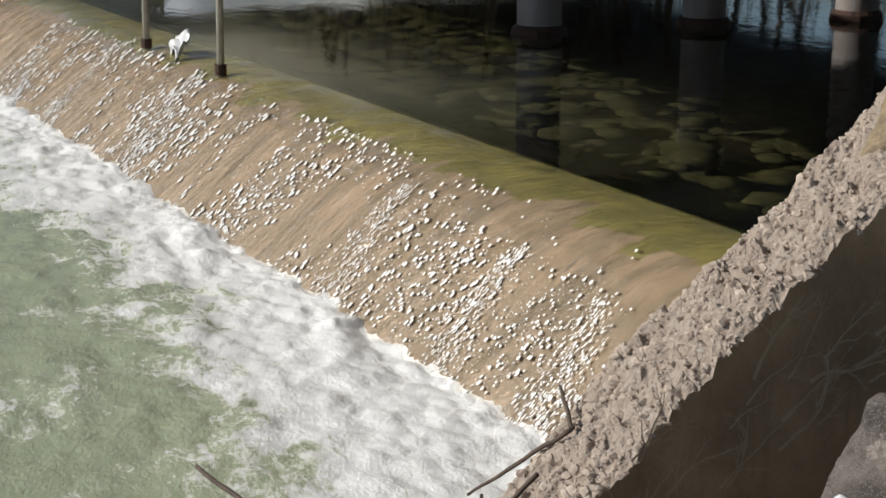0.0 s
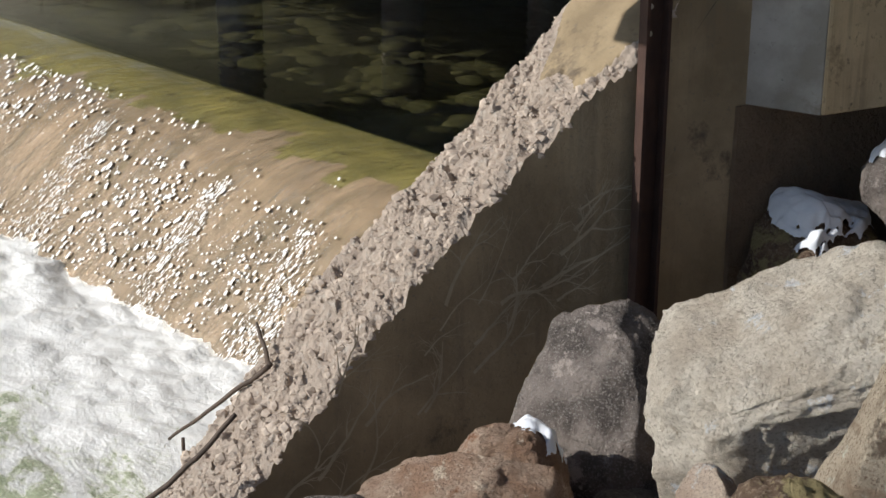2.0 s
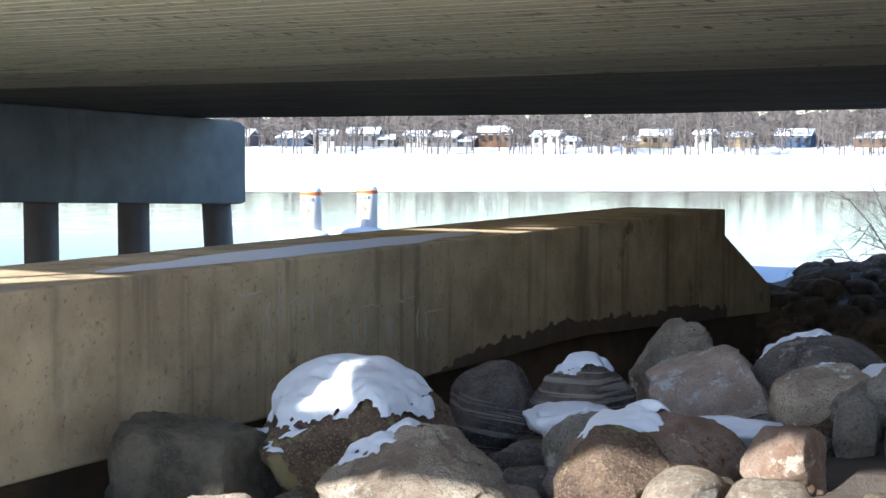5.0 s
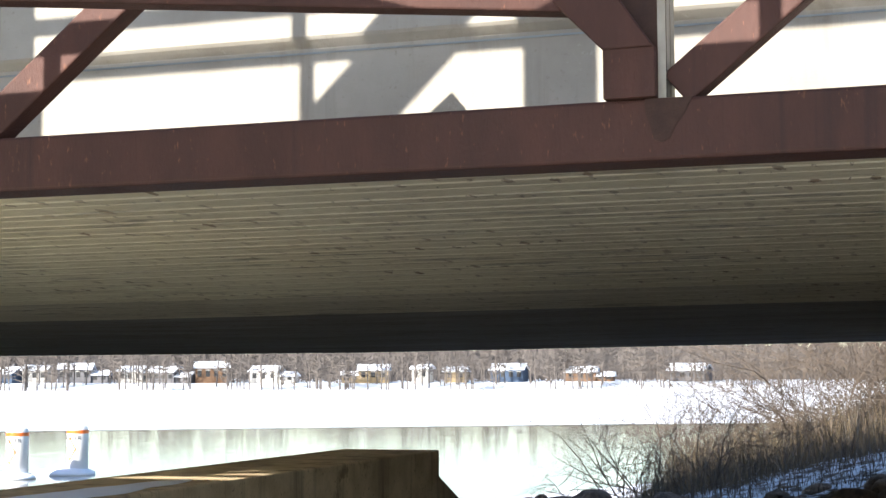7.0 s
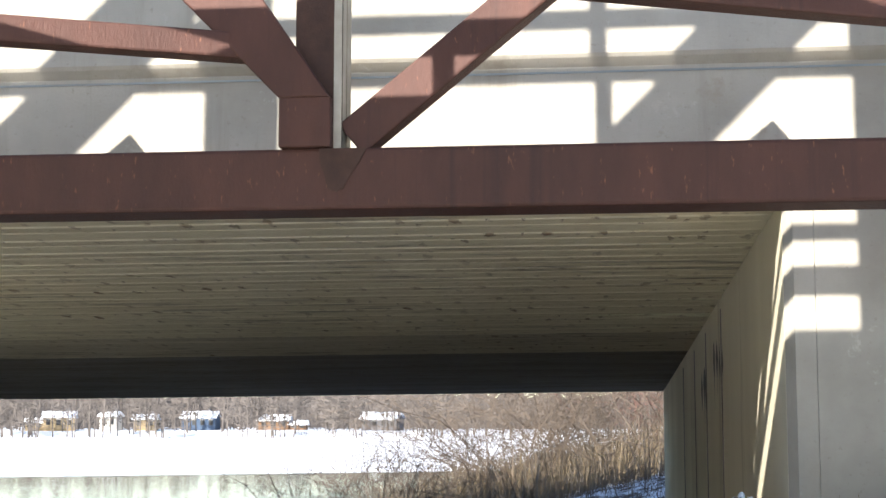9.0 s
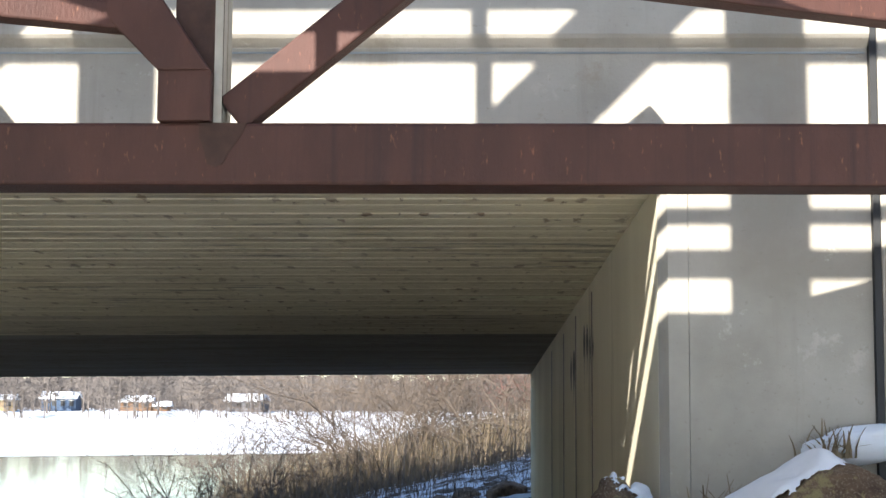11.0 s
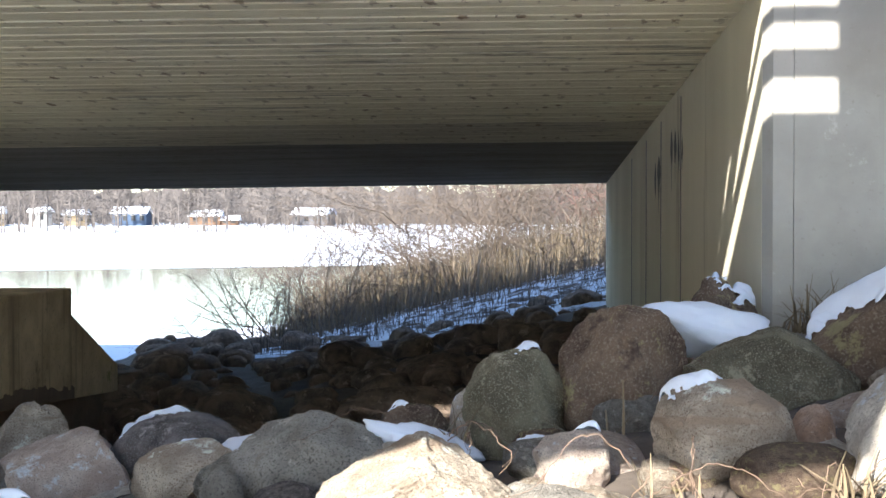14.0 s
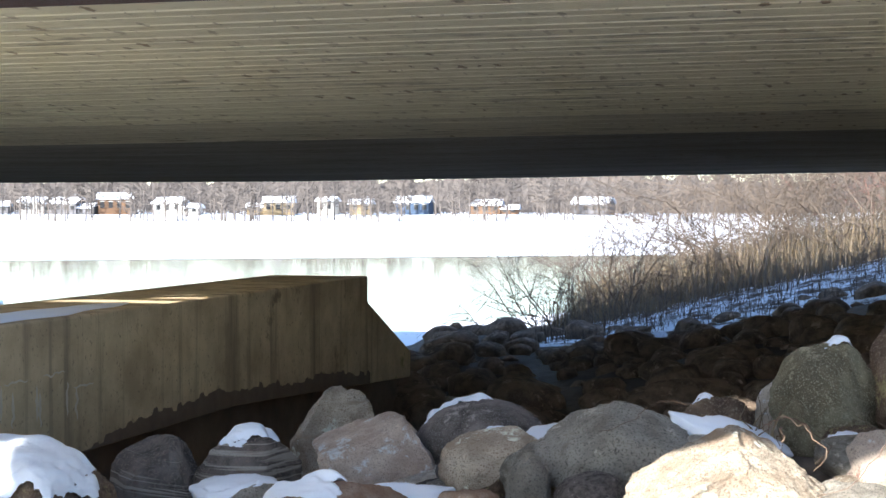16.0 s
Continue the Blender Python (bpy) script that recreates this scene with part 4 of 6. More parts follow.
boulder("dark banded gneiss boulder", -2.66, 5.45, 1.37, 0.179, 0.151, 0.178, 26, STRIPED, 0, 0.6, "angular", [(-0.6, -0.3, 0.75, 0.66), (0.75, -0.3, 0.6, 0.68), (0, -0.95, 0.25, 0.7)], 10)
boulder("reddish banded stone with snow", -2.35, 5.59, 1.41, 0.206, 0.173, 0.122, 23, STRIPED, 0.5, 0.6, "round")
boulder("pale grey stone with snow behind", -1.98, 4.85, 1.40, 0.168, 0.141, 0.108, 22, GRANITE, 0.35, 0.5, "round")
boulder("red-brown boulder half in sun", -1.68, 4.27, 1.42, 0.174, 0.145, 0.160, 22, BROWN, 0.15, 0.6, "round", [(-0.75, -0.3, 0.5, 0.68), (0.5, -0.5, 0.75, 0.66)])
boulder("white sunlit boulder", -1.70, 3.52, 1.33, 0.168, 0.140, 0.137, 26, PALE, 0, 0.7, "round", [(-0.6, -0.3, 0.75, 0.72), (0.72, -0.4, 0.55, 0.72)])
boulder("flat tan boulder", -1.86, 3.26, 1.29, 0.187, 0.156, 0.078, 31, TAN, 0, 0.7, "angular", [(0.1, -0.3, 0.95, 0.68)], -6)
boulder("cracked tan boulder", -2.09, 3.09, 1.24, 0.169, 0.141, 0.097, 35, TAN, 0, 0.8, "angular", [(-0.5, -0.4, 0.75, 0.66), (0.6, -0.6, 0.5, 0.64)], 6)
boulder("big grey speckled granite boulder", -1.27, 3.13, 1.38, 0.200, 0.166, 0.167, 22, GRANITE, 0, 0.4, "round", [(-0.4, -0.4, 0.83, 0.66), (0.6, -0.5, 0.6, 0.7), (0, -1, 0, 0.72)])
boulder("pinkish sunlit boulder with a chipped top", -1.63, 2.90, 1.31, 0.173, 0.144, 0.113, 30, PINK, 0, 0.8, "round", [(-0.72, -0.3, 0.62, 0.62), (0.6, -0.5, 0.6, 0.66)])
boulder("red-brown wet boulder with a flat top", -2.91, 1.74, 0.66, 0.289, 0.238, 0.14, 58, RED, 0, 0.7, "angular", [(-0.45, -0.35, 0.85, 0.55), (0.35, -0.55, 0.8, 0.58), (0.9, -0.2, 0.3, 0.75), (0, -1, -0.1, 0.7)])
boulder("grey rounded stone by the wing wall", -3.10, 1.49, 0.63, 0.201, 0.167, 0.065, 64, SLATE, 0, 0.5, "round")
boulder("small pink stone", -2.29, 1.92, 0.96, 0.096, 0.080, 0.069, 48, PINK, 0, 0.5, "angular")
boulder("coarse brown boulder", -1.84, 1.66, 1.18, 0.110, 0.092, 0.094, 45, BROWN, 0, 0.9, "round")
boulder("knobbly tan stone", -2.30, 6.43, 1.48, 0.202, 0.169, 0.150, 20, TAN, 0, 0.8, "angular", [(-0.7, 0, 0.7, 0.7), (0.2, -0.9, 0.4, 0.7)])
boulder("pink and grey granite boulder", -1.82, 5.51, 1.51, 0.240, 0.213, 0.128, 19, PINK, 0, 0.6, "boxy", [(-0.45, -0.2, 0.85, 0.68), (0.9, 0, 0.4, 0.78), (0, -0.9, 0.35, 0.66)])
boulder("low blue-grey boulder with thin snow", -1.45, 5.68, 1.59, 0.253, 0.211, 0.090, 15, SLATE, 0.3, 0.5, "round")
boulder("banded tan boulder with snow on top", -1.25, 5.01, 1.58, 0.193, 0.161, 0.098, 14, TAN, 0.4, 0.6, "round")
boulder("reddish boulder behind a ridge of snow", -1.64, 4.52, 1.46, 0.280, 0.232, 0.111, 21, RED, 0.5, 0.6, "round", [(-0.55, -0.4, 0.75, 0.60), (0.7, -0.4, 0.55, 0.7)])
boulder("small reddish stone", -1.21, 4.34, 1.52, 0.130, 0.110, 0.086, 16, RED, 0, 0.6, "angular")
boulder("dark grey speckled rounded boulder", -0.86, 4.86, 1.63, 0.225, 0.188, 0.173, 8, GRANITE, 0.1, 0.6, "round", [(-0.55, -0.2, 0.8, 0.66), (0.45, -0.3, 0.8, 0.72), (0, -1, 0.1, 0.7)])
boulder("broad sunlit cream boulder", -0.48, 4.08, 1.70, 0.285, 0.24, 0.165, 4, TAN, 0, 0.9, "angular", [(-0.5, -0.2, 0.85, 0.50), (0.62, -0.1, 0.8, 0.66), (0.35, -0.9, 0.1, 0.6)])
boulder("small brown stone with snow", -0.56, 5.17, 1.72, 0.118, 0.100, 0.065, 4, BROWN, 0.35, 0.6, "round")
boulder("small grey stone", -1.08, 4.65, 1.58, 0.053, 0.045, 0.065, 11, GRANITE, 0, 0.5, "round")
boulder("pinkish sunlit stone", -0.08, 4.51, 1.73, 0.124, 0.104, 0.078, -2, PINK, 0.2, 0.6, "angular")
boulder("grey boulder with white lichen and a little snow", -0.24, 5.17, 1.80, 0.165, 0.14, 0.165, 1, OLIVE, 0.15, 0.7, "round", [(-0.7, -0.2, 0.6, 0.86)])
boulder("tall brown boulder with yellow lichen", 0.11, 5.17, 1.87, 0.225, 0.188, 0.221, -3, BROWN, 0, 0.7, "round", [(-0.65, -0.4, 0.6, 0.78), (0.7, -0.6, 0.2, 0.72), (-0.2, -0.95, 0.1, 0.76)])
boulder("olive-grey lens-shaped boulder", 0.58, 5.14, 1.93, 0.272, 0.226, 0.136, -7, OLIVE, 0, 0.6, "round", [(-0.55, -0.1, 0.8, 0.70), (0.55, -0.1, 0.8, 0.72), (0.5, -0.3, -0.8, 0.6), (0, -0.9, 0.35, 0.7)], 4)
boulder("round tan banded boulder", 0.35, 4.45, 1.82, 0.194, 0.162, 0.127, -6, TAN, 0.06, 0.6, "round")
boulder("reddish stone under a drift of snow", 0.51, 6.09, 2.05, 0.189, 0.158, 0.115, -6, BROWN, 0.4, 0.7, "angular")
boulder("long brown boulder with a snow ridge", 1.07, 5.44, 2.06, 0.354, 0.293, 0.176, -12, BROWN, 0.55, 0.5, "round", [(-0.5, -0.2, 0.85, 0.66), (0.2, -0.95, 0.1, 0.7)], -14)
boulder("grey stone with snow beside dry grass", 1.12, 6.26, 2.22, 0.172, 0.144, 0.107, -11, SLATE, 0.5, 0.6, "round")
boulder("snow-covered stone by the abutment", 1.47, 6.37, 2.29, 0.192, 0.161, 0.132, -14, SLATE, 0.9, 0.6, "round")
boulder("large dazzling white boulder", 0.87, 4.18, 1.88, 0.259, 0.214, 0.219, -13, PALE, 0, 0.6, "angular", [(-0.72, -0.2, 0.66, 0.60), (0.1, -0.1, 1, 0.82), (-0.3, -0.9, 0.2, 0.65)])
boulder("brown stone", 1.14, 5.05, 2.02, 0.167, 0.140, 0.090, -14, BROWN, 0, 0.5, "round")
boulder("flat grey lichen-covered stone", -0.12, 4.13, 1.66, 0.192, 0.160, 0.068, -1, GRANITE, 0, 0.8, "angular")
boulder("dark small stone", 0.59, 4.46, 1.82, 0.073, 0.062, 0.050, -9, RED, 0, 0.6, "round")
boulder("small sunlit stone", -0.35, 5.28, 1.79, 0.042, 0.035, 0.056, 3, PALE, 0, 0.6, "round")


# small stones between the boulders and the dark cobbles under the bridge
SHAPES = []
for k in range(10):
    b = stone_mesh(1, 0.85, 0.68, 0.8, ("round", "angular", "round")[k % 3], 900 + k, 3)
    me = bpy.data.meshes.new("cobble")
    b.to_mesh(me)
    b.free()
    me.shade_smooth()
    SHAPES.append(me)
SHAPE_COPIES = {}
FAR_STONES, BANK_STONES = ([], []), ([], [])


def cobble(x, y, z, r, mat, label, group, rnd):
    me = rnd.choice(SHAPES)
    if y > 10.5 or group == "far riprap":
        store = FAR_STONES if y > 10.5 else BANK_STONES
        m = pose(x, y, z, rnd.uniform(-15, 15), rnd.uniform(-15, 15), rnd.uniform(0, 360)) @ Matrix.Diagonal((r * rnd.uniform(0.85, 1.3), r, r * rnd.uniform(0.8, 1.1), 1))
        n = len(store[0])
        store[0].extend(tuple(m @ v.co) for v in me.vertices)
        store[1].extend([i + n for i in f.vertices] for f in me.polygons)
        return None
    key = (me.name, mat.name)
    if key not in SHAPE_COPIES:
        SHAPE_COPIES[key] = me.copy()
        SHAPE_COPIES[key].materials.append(mat)
    ob = new({"riprap stones": "riprap_stone", "small stones": "small_stone", "filling stones": "filling_stone"}.get(group, "cobble"), SHAPE_COPIES[key])
    ob.matrix_world = pose(x, y, z, rnd.uniform(-15, 15), rnd.uniform(-15, 15), rnd.uniform(0, 360)) @ Matrix.Diagonal((r * rnd.uniform(0.85, 1.3), r, r * rnd.uniform(0.8, 1.1), 1))
    return tagged(ob, label, "stone", group)


rnd = random.Random(5)
placed = []
tries = 0
while len(placed) < 330 and tries < 9000:
    tries += 1
    y = rnd.uniform(6.3, 24.5)
    x = rnd.uniform(-3.5 if y < 12.6 else -4.4 - (y - 12.6) * 0.17, 0.62 if y < 21 else 2.5)
    r = (0.09 + 0.24 * rnd.random() ** 1.6) * (0.75 if y < 9 else 1.05)
    if any((x - a) ** 2 + (y - b) ** 2 < (0.75 * (r + c)) ** 2 for a, b, c in placed) or (y < 7.0 and x > -1.6):
        continue
    placed.append((x, y, r))
    cobble(x, y, bank_height(x, y) + r * 0.2, r, WET_ROCK if rnd.random() < 0.8 else SLATE, "dark damp stone under the road bridge", "stones under the bridge", rnd)
for x, y, r in ((-4.25, 13.0, 0.42), (-3.75, 12.95, 0.36), (-4.7, 13.7, 0.4), (-4.1, 13.9, 0.38), (-5.0, 14.6, 0.36), (-3.4, 12.3, 0.3), (-5.3, 15.6, 0.4)):
    cobble(x, y, 0.62, r, WET_ROCK, "dark damp stone at the end of the wall", "stones under the bridge", rnd)
for _ in range(60):
    x, y = rnd.uniform(-3.3, -0.8), rnd.uniform(0.9, 2.3)
    r = rnd.uniform(0.05, 0.10)
    cobble(x, y, bank_height(x, y) + r * 0.3, r, rnd.choice((TAN, SLATE, BROWN, RED, GRANITE, PINK)), "small stone wedged between the boulders", "small stones", rnd)
for _ in range(120):
    y = rnd.uniform(0.9, 6.6)
    x = rnd.uniform(-3.6, 1.7)
    r = rnd.uniform(0.05, 0.15)
    cobble(x, y, bank_height(x, y) + r * 0.3, r, rnd.choice((TAN, SLATE, BROWN, RED, GRANITE)), "small stone wedged between the boulders", "small stones", rnd)


# more riprap up the bank and round the camera, added to bounce light upwards
more = random.Random(88)
laid = []
tries = 0
while len(laid) < 330 and tries < 9000:
    tries += 1
    x, y = more.uniform(-3.3, 4.4), more.uniform(0.5, 6.0)
    r = more.uniform(0.10, 0.21)
    if any((x - a) ** 2 + (y - b) ** 2 < (0.72 * (r + c)) ** 2 for a, b, c in laid):
        continue
    laid.append((x, y, r))
    seen = x < 1.9 and y > 1.3
    cobble(x, y, bank_height(x, y) + r * (0.0 if seen else 0.2), r * (0.85 if seen else 1), more.choice((TAN, PALE, GRANITE, PINK, TAN, BROWN)), "sunlit riprap stone on the bank", "riprap stones" if seen else "far riprap", more)

# medium stones that fill the gaps between the large boulders
fill = random.Random(63)
for _ in range(70):
    x, y = fill.uniform(-2.9, -0.5), fill.uniform(3.0, 6.2)
    r = fill.uniform(0.06, 0.125)
    cobble(x, y, bank_height(x, y) + r * 0.15, r, fill.choice((TAN, SLATE, BROWN, RED, GRANITE, PINK, OLIVE)), "medium stone filling a gap between the boulders", "filling stones", fill)
far_stones = bpy.data.meshes.new("damp_rubble")
far_stones.from_pydata(FAR_STONES[0], [], FAR_STONES[1])
far_stones.shade_smooth()
far_stones.materials.append(WET_ROCK)
bank_stones = bpy.data.meshes.new("riprap_rubble")
bank_stones.from_pydata(BANK_STONES[0], [], BANK_STONES[1])
bank_stones.shade_smooth()
bank_stones.materials.append(TAN)
tagged(new("riprap_rubble", bank_stones), "tan riprap stones up the open bank", "rubble", kind="stuff")
tagged(new("damp_rubble", far_stones), "dark damp stones in the depth under the road bridge", "rubble", kind="stuff")


def bed_cobbles():
    """Flattened cobbles on the river bed, too many to count."""
    rnd = random.Random(8)
    base = bmesh.new()
    bmesh.ops.create_icosphere(base, subdivisions=2, radius=1.0)
    pts = [v.co.copy() for v in base.verts]
    tris = [[v.index for v in f.verts] for f in base.faces]
    base.free()
    verts, faces = [], []
    for _ in range(2600):
        y = 4.0 + 14 * rnd.random() ** 1.6
        x = rnd.uniform(-24, -4.3)
        if y < sill_back(x) + 0.3:
            continue
        r = rnd.uniform(0.05, 0.12) + 0.22 * rnd.random() ** 3
        a = rnd.uniform(0, 6.28)
        s = len(verts)
        for p in pts:
            q = p * (1 + 0.25 * noise.noise(p * 1.5 + Vector((x, y, 0))))
            verts.append((x + (q.x * math.cos(a) - q.y * math.sin(a) * 0.8) * r, y + (q.x * math.sin(a) + q.y * math.cos(a) * 0.8) * r, -0.46 - 0.015 * y + q.z * r * 0.6))
        faces += [[i + s for i in t] for t in tris]
    me = bpy.data.meshes.new("bed_cobbles")
    me.from_pydata(verts, [], faces)
    me.shade_smooth()
    me.materials.append(BED)
    return tagged(new("bed_cobbles", me), "algae-covered cobbles on the river bed", "cobbles", kind="stuff")


bed_cobbles()

# ---- the footbridge of weathering steel ----
foot = thing("footbridge", "weathering-steel truss footbridge with plank deck beside the road bridge", "footbridge")
part("bottom_chord", block(-24, 12, 4.89, 5.09, 3.103, 3.298, 0.012), RUST, foot)
PANEL = 2.54
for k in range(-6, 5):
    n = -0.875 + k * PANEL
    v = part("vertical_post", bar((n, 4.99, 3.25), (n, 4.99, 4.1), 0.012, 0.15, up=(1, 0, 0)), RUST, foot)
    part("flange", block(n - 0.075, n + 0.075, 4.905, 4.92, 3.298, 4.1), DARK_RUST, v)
    # same steel flange; the paler material puts sunlight into its colour
    part("flange", block(n + 0.05, n + 0.075, 4.9, 5.07, 3.298, 4.1), GALVANISED, v, "flange edge coloured pale for sunlight")
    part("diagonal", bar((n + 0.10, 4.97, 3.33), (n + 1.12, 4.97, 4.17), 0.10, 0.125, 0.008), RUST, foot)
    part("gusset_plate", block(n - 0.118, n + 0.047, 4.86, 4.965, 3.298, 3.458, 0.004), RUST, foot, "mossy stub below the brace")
    # thin dark plate painted as the joint's shadow on the chord
    part("rust_run", prism([(n + 0.008, 3.296), (n + 0.158, 3.296), (n + 0.135, 3.25), (n + 0.10, 3.20), (n + 0.085, 3.168), (n + 0.06, 3.158), (n + 0.036, 3.168), (n + 0.025, 3.21), (n + 0.01, 3.25)], "y", 4.885, 4.8885), DARK_RUST, foot, "dark patch painted as the joint's shadow")
    part("brace", prism([(n - 0.118, 3.455), (n + 0.045, 3.455), (n - 0.408, 4.12), (n - 0.768, 4.12)], "y", 4.85, 4.90, 0.006), RUST, foot)
    part("lateral", bar((n - 0.12, 4.96, 3.63), (n - 2.2, 4.15, 3.65), 0.09, 0.085, 0.008), RUST, foot)
def near_edge(x):
    """The deck's unseen downstream edge, splayed and notched to set where its shadow falls."""
    return min(max(0.5 + 0.35 * (x + 1.4), -1.4), 1.3) - (0.5 if -1.66 < x < -0.99 else 0.0) + 0.33 * math.exp(-((x + 6.0) / 0.8) ** 2)


for k in range(108):
    x0, x1 = -24 + k / 3, -24 + k / 3 + 0.328
    start = (near_edge(x0), near_edge(x1))
    if -6.7 < x0 < -4.9:
        # an unseen edge board and a gap behind it shape a strip of sun
        part("edge_board", prism([(x0, start[0]), (x1, start[1]), (x1, start[1] + 0.62), (x0, start[0] + 0.62)], "z", 4.08, 4.14), TIMBER, foot)
        start = (0.72, 0.72)
    part("deck_panel", prism([(x0, start[0]), (x1, start[1]), (x1, 3.6), (x0, 3.6)], "z", 4.08, 4.14), TIMBER, foot)
for yy in (3.6,):
    part("deck_edge_beam", block(-24, 12, yy - 0.05, yy + 0.05, 4.0, 4.20), RUST, foot)
# unseen beam and block, added only to shade the end of the wall
part("bearing_beam", block(-4.95, -4.35, 1.3, 1.5, 2.80, 4.0), RUST, foot)
part("bearing_bracket", block(-4.72, -4.44, 1.3, 1.5, 2.42, 2.797), RUST, foot)
# truss and rails above the view, spaced to cast the shadows on the fascia
RY = 3.62
for k in range(-5, 5):
    n = 0.07 + k * PANEL
    part("truss_post", block(n - 0.12, n + 0.12, RY - 0.08, RY + 0.08, 4.0, 6.1), RUST, foot)
    part("rail_post", block(n - 1.10 - 0.025, n - 1.10 + 0.025, RY - 0.025, RY + 0.025, 4.2, 5.6), RUST, foot)
    part("truss_diagonal", bar((n - 1.75, RY, 4.1), (n - 0.05, RY, 5.8), 0.18, 0.2), RUST, foot)
for z, h in ((4.40, 0.085), (4.585, 0.035), (4.80, 0.035), (5.22, 0.04), (5.40, 0.05), (5.75, 0.06), (6.1, 0.15)):
    part("rail", block(-12, 10, RY - 0.03, RY + 0.03, z - h / 2, z + h / 2), RUST, foot)

# snow and grit on the wall
def wall_snow(x0, x1, y0, y1, seed, thick=0.02):
    bm = bmesh.new()
    n = 60
    rows = []
    for i in range(n + 1):
        f = i / n
        y = y0 + (y1 - y0) * f
        taper = math.sin(math.pi * min(max(f, 0.001), 0.999)) ** 0.45
        a = x0 + (x1 - x0) * 0.5 * (1 - taper) + 0.05 * noise.noise(Vector((y * 2.5, seed, 0)))
        b = x1 - (x1 - x0) * 0.5 * (1 - taper) + 0.05 * noise.noise(Vector((y * 2.5, seed + 9, 0)))
        row = []
        for k in range(9):
            u = k / 8
            row.append(bm.verts.new((a + (b - a) * u, y, WALL_TOP + 0.003 + thick * taper * (1 - (2 * u - 1) ** 4) * (0.8 + 0.4 * noise.noise(Vector((u * 3, y * 4, seed)))))))
        rows.append(row)
    for p, q in zip(rows, rows[1:]):
        for k in range(8):
            bm.faces.new((p[k], p[k + 1], q[k + 1], q[k]))
    bmesh.ops.recalc_face_normals(bm, faces=bm.faces)
    return tagged(link("wall_snow", bm, SNOW, smooth=True), "thin strip of snow on top of the concrete wall", "snow")


wall_snow(-4.0, -3.68, 4.55, 7.6, 2)


# crack in the wing wall
bm = bmesh.new()
crack = [(3.345, 1.86), (3.35, 1.80), (3.345, 1.75), (3.32, 1.70), (3.27, 1.66), (3.20, 1.60), (3.16, 1.55), (3.12, 1.50)]
pts = []
for k, (y, z) in enumerate(crack):
    w = 0.006 * (1 - 0.7 * k / 7)
    x = -3.872 - 0.055 * (3.4 - y) + 0.003
    pts.append((bm.verts.new((x, y - w, z)), bm.verts.new((x, y + w, z + 0.004))))
for a, b in zip(pts, pts[1:]):
    bm.faces.new((a[0], a[1], b[1], b[0]))
part("crack", bm, BLACK, wing, "dark forked crack")

# steel column with its base plate on the wall
post = thing("support_column", "rusted steel column on a bolted base plate on the concrete wall", "column", at=(0, 0, 0))
part("base_plate", block(-4.36, -4.02, 3.56, 3.84, WALL_TOP, WALL_TOP + 0.022, 0.004), DARK_RUST, post)
part("pipe", tube([(-4.25, 3.70, WALL_TOP), (-4.25, 3.70, 4.0)], 0.024, 16), RUST, post, smooth=True)
part("box_section", block(-4.27, -4.14, 3.76, 3.9, WALL_TOP, WALL_TOP + 0.19, 0.006), DARK_RUST, post, "dark scaly box section")
part("rust_heap", roughen(block(-4.10, -3.92, 3.72, 3.92, WALL_TOP, WALL_TOP + 0.05, 0.01), 0.02, 20, 4), DARK_RUST, post, "crumbled rust flakes")
for bx, by in ((-4.32, 3.64), (-4.06, 3.61), (-4.32, 3.80)):
    nut = part("nut", tube([(bx, by, WALL_TOP + 0.022), (bx, by, WALL_TOP + 0.052)], 0.022, 6), GALVANISED, post)
    part("bolt", tube([(bx, by, WALL_TOP + 0.05), (bx, by, WALL_TOP + 0.075)], 0.012, 10), GALVANISED, nut)
pipe = thing("wrapped_pipe", "pale taped pipe running level beside the wall", "pipe")
part("pipe_run", tube([(-8.5, 3.0, 2.04), (-6.2, 3.5, 2.02), (-4.3, 3.72, 2.0)], 0.018, 12), GALVANISED, pipe, smooth=True)
tape = random.Random(12)
for k in range(30):
    f = (k + tape.uniform(-0.25, 0.25)) / 30 * 2
    a, b = ((-8.5, 3.0, 2.04), (-6.2, 3.5, 2.02)) if f < 1 else ((-6.2, 3.5, 2.02), (-4.3, 3.72, 2.0))
    p = Vector(a).lerp(Vector(b), max(0, f % 1))
    part("tape_band", tube([p, p + Vector((tape.uniform(0.008, 0.03), 0.003, tape.uniform(-0.002, 0.002)))], 0.0205, 10), DRIFTWOOD if k % 3 else PLAIN_GREY, pipe)

# perforated channel post on the wing wall
rail = thing("channel_post", "rusted perforated steel channel standing against the wing wall", "post")
PX, PY0, PY1 = -3.86, 2.905, 2.985
part("web", block(PX - 0.008, PX, PY0, PY1, 0.45, 1.815), DARK_RUST, rail)
for yy in (PY0, PY1):
    part("flange", block(PX - 0.008, PX + 0.03, yy - 0.006, yy + 0.006, 0.45, 1.82), DARK_RUST, rail)
# the web is solid; pale discs stand in for light through its holes
for k in range(4):
    zc = 1.775 - 0.082 * k
    part("bolt_hole", tube([(PX - 0.002, PY0 + 0.028, zc), (PX + 0.003, PY0 + 0.028, zc)], 0.0085, 12), PALE_CONCRETE if k < 2 else GALVANISED, rail, "pale disc drawn as light through a hole")


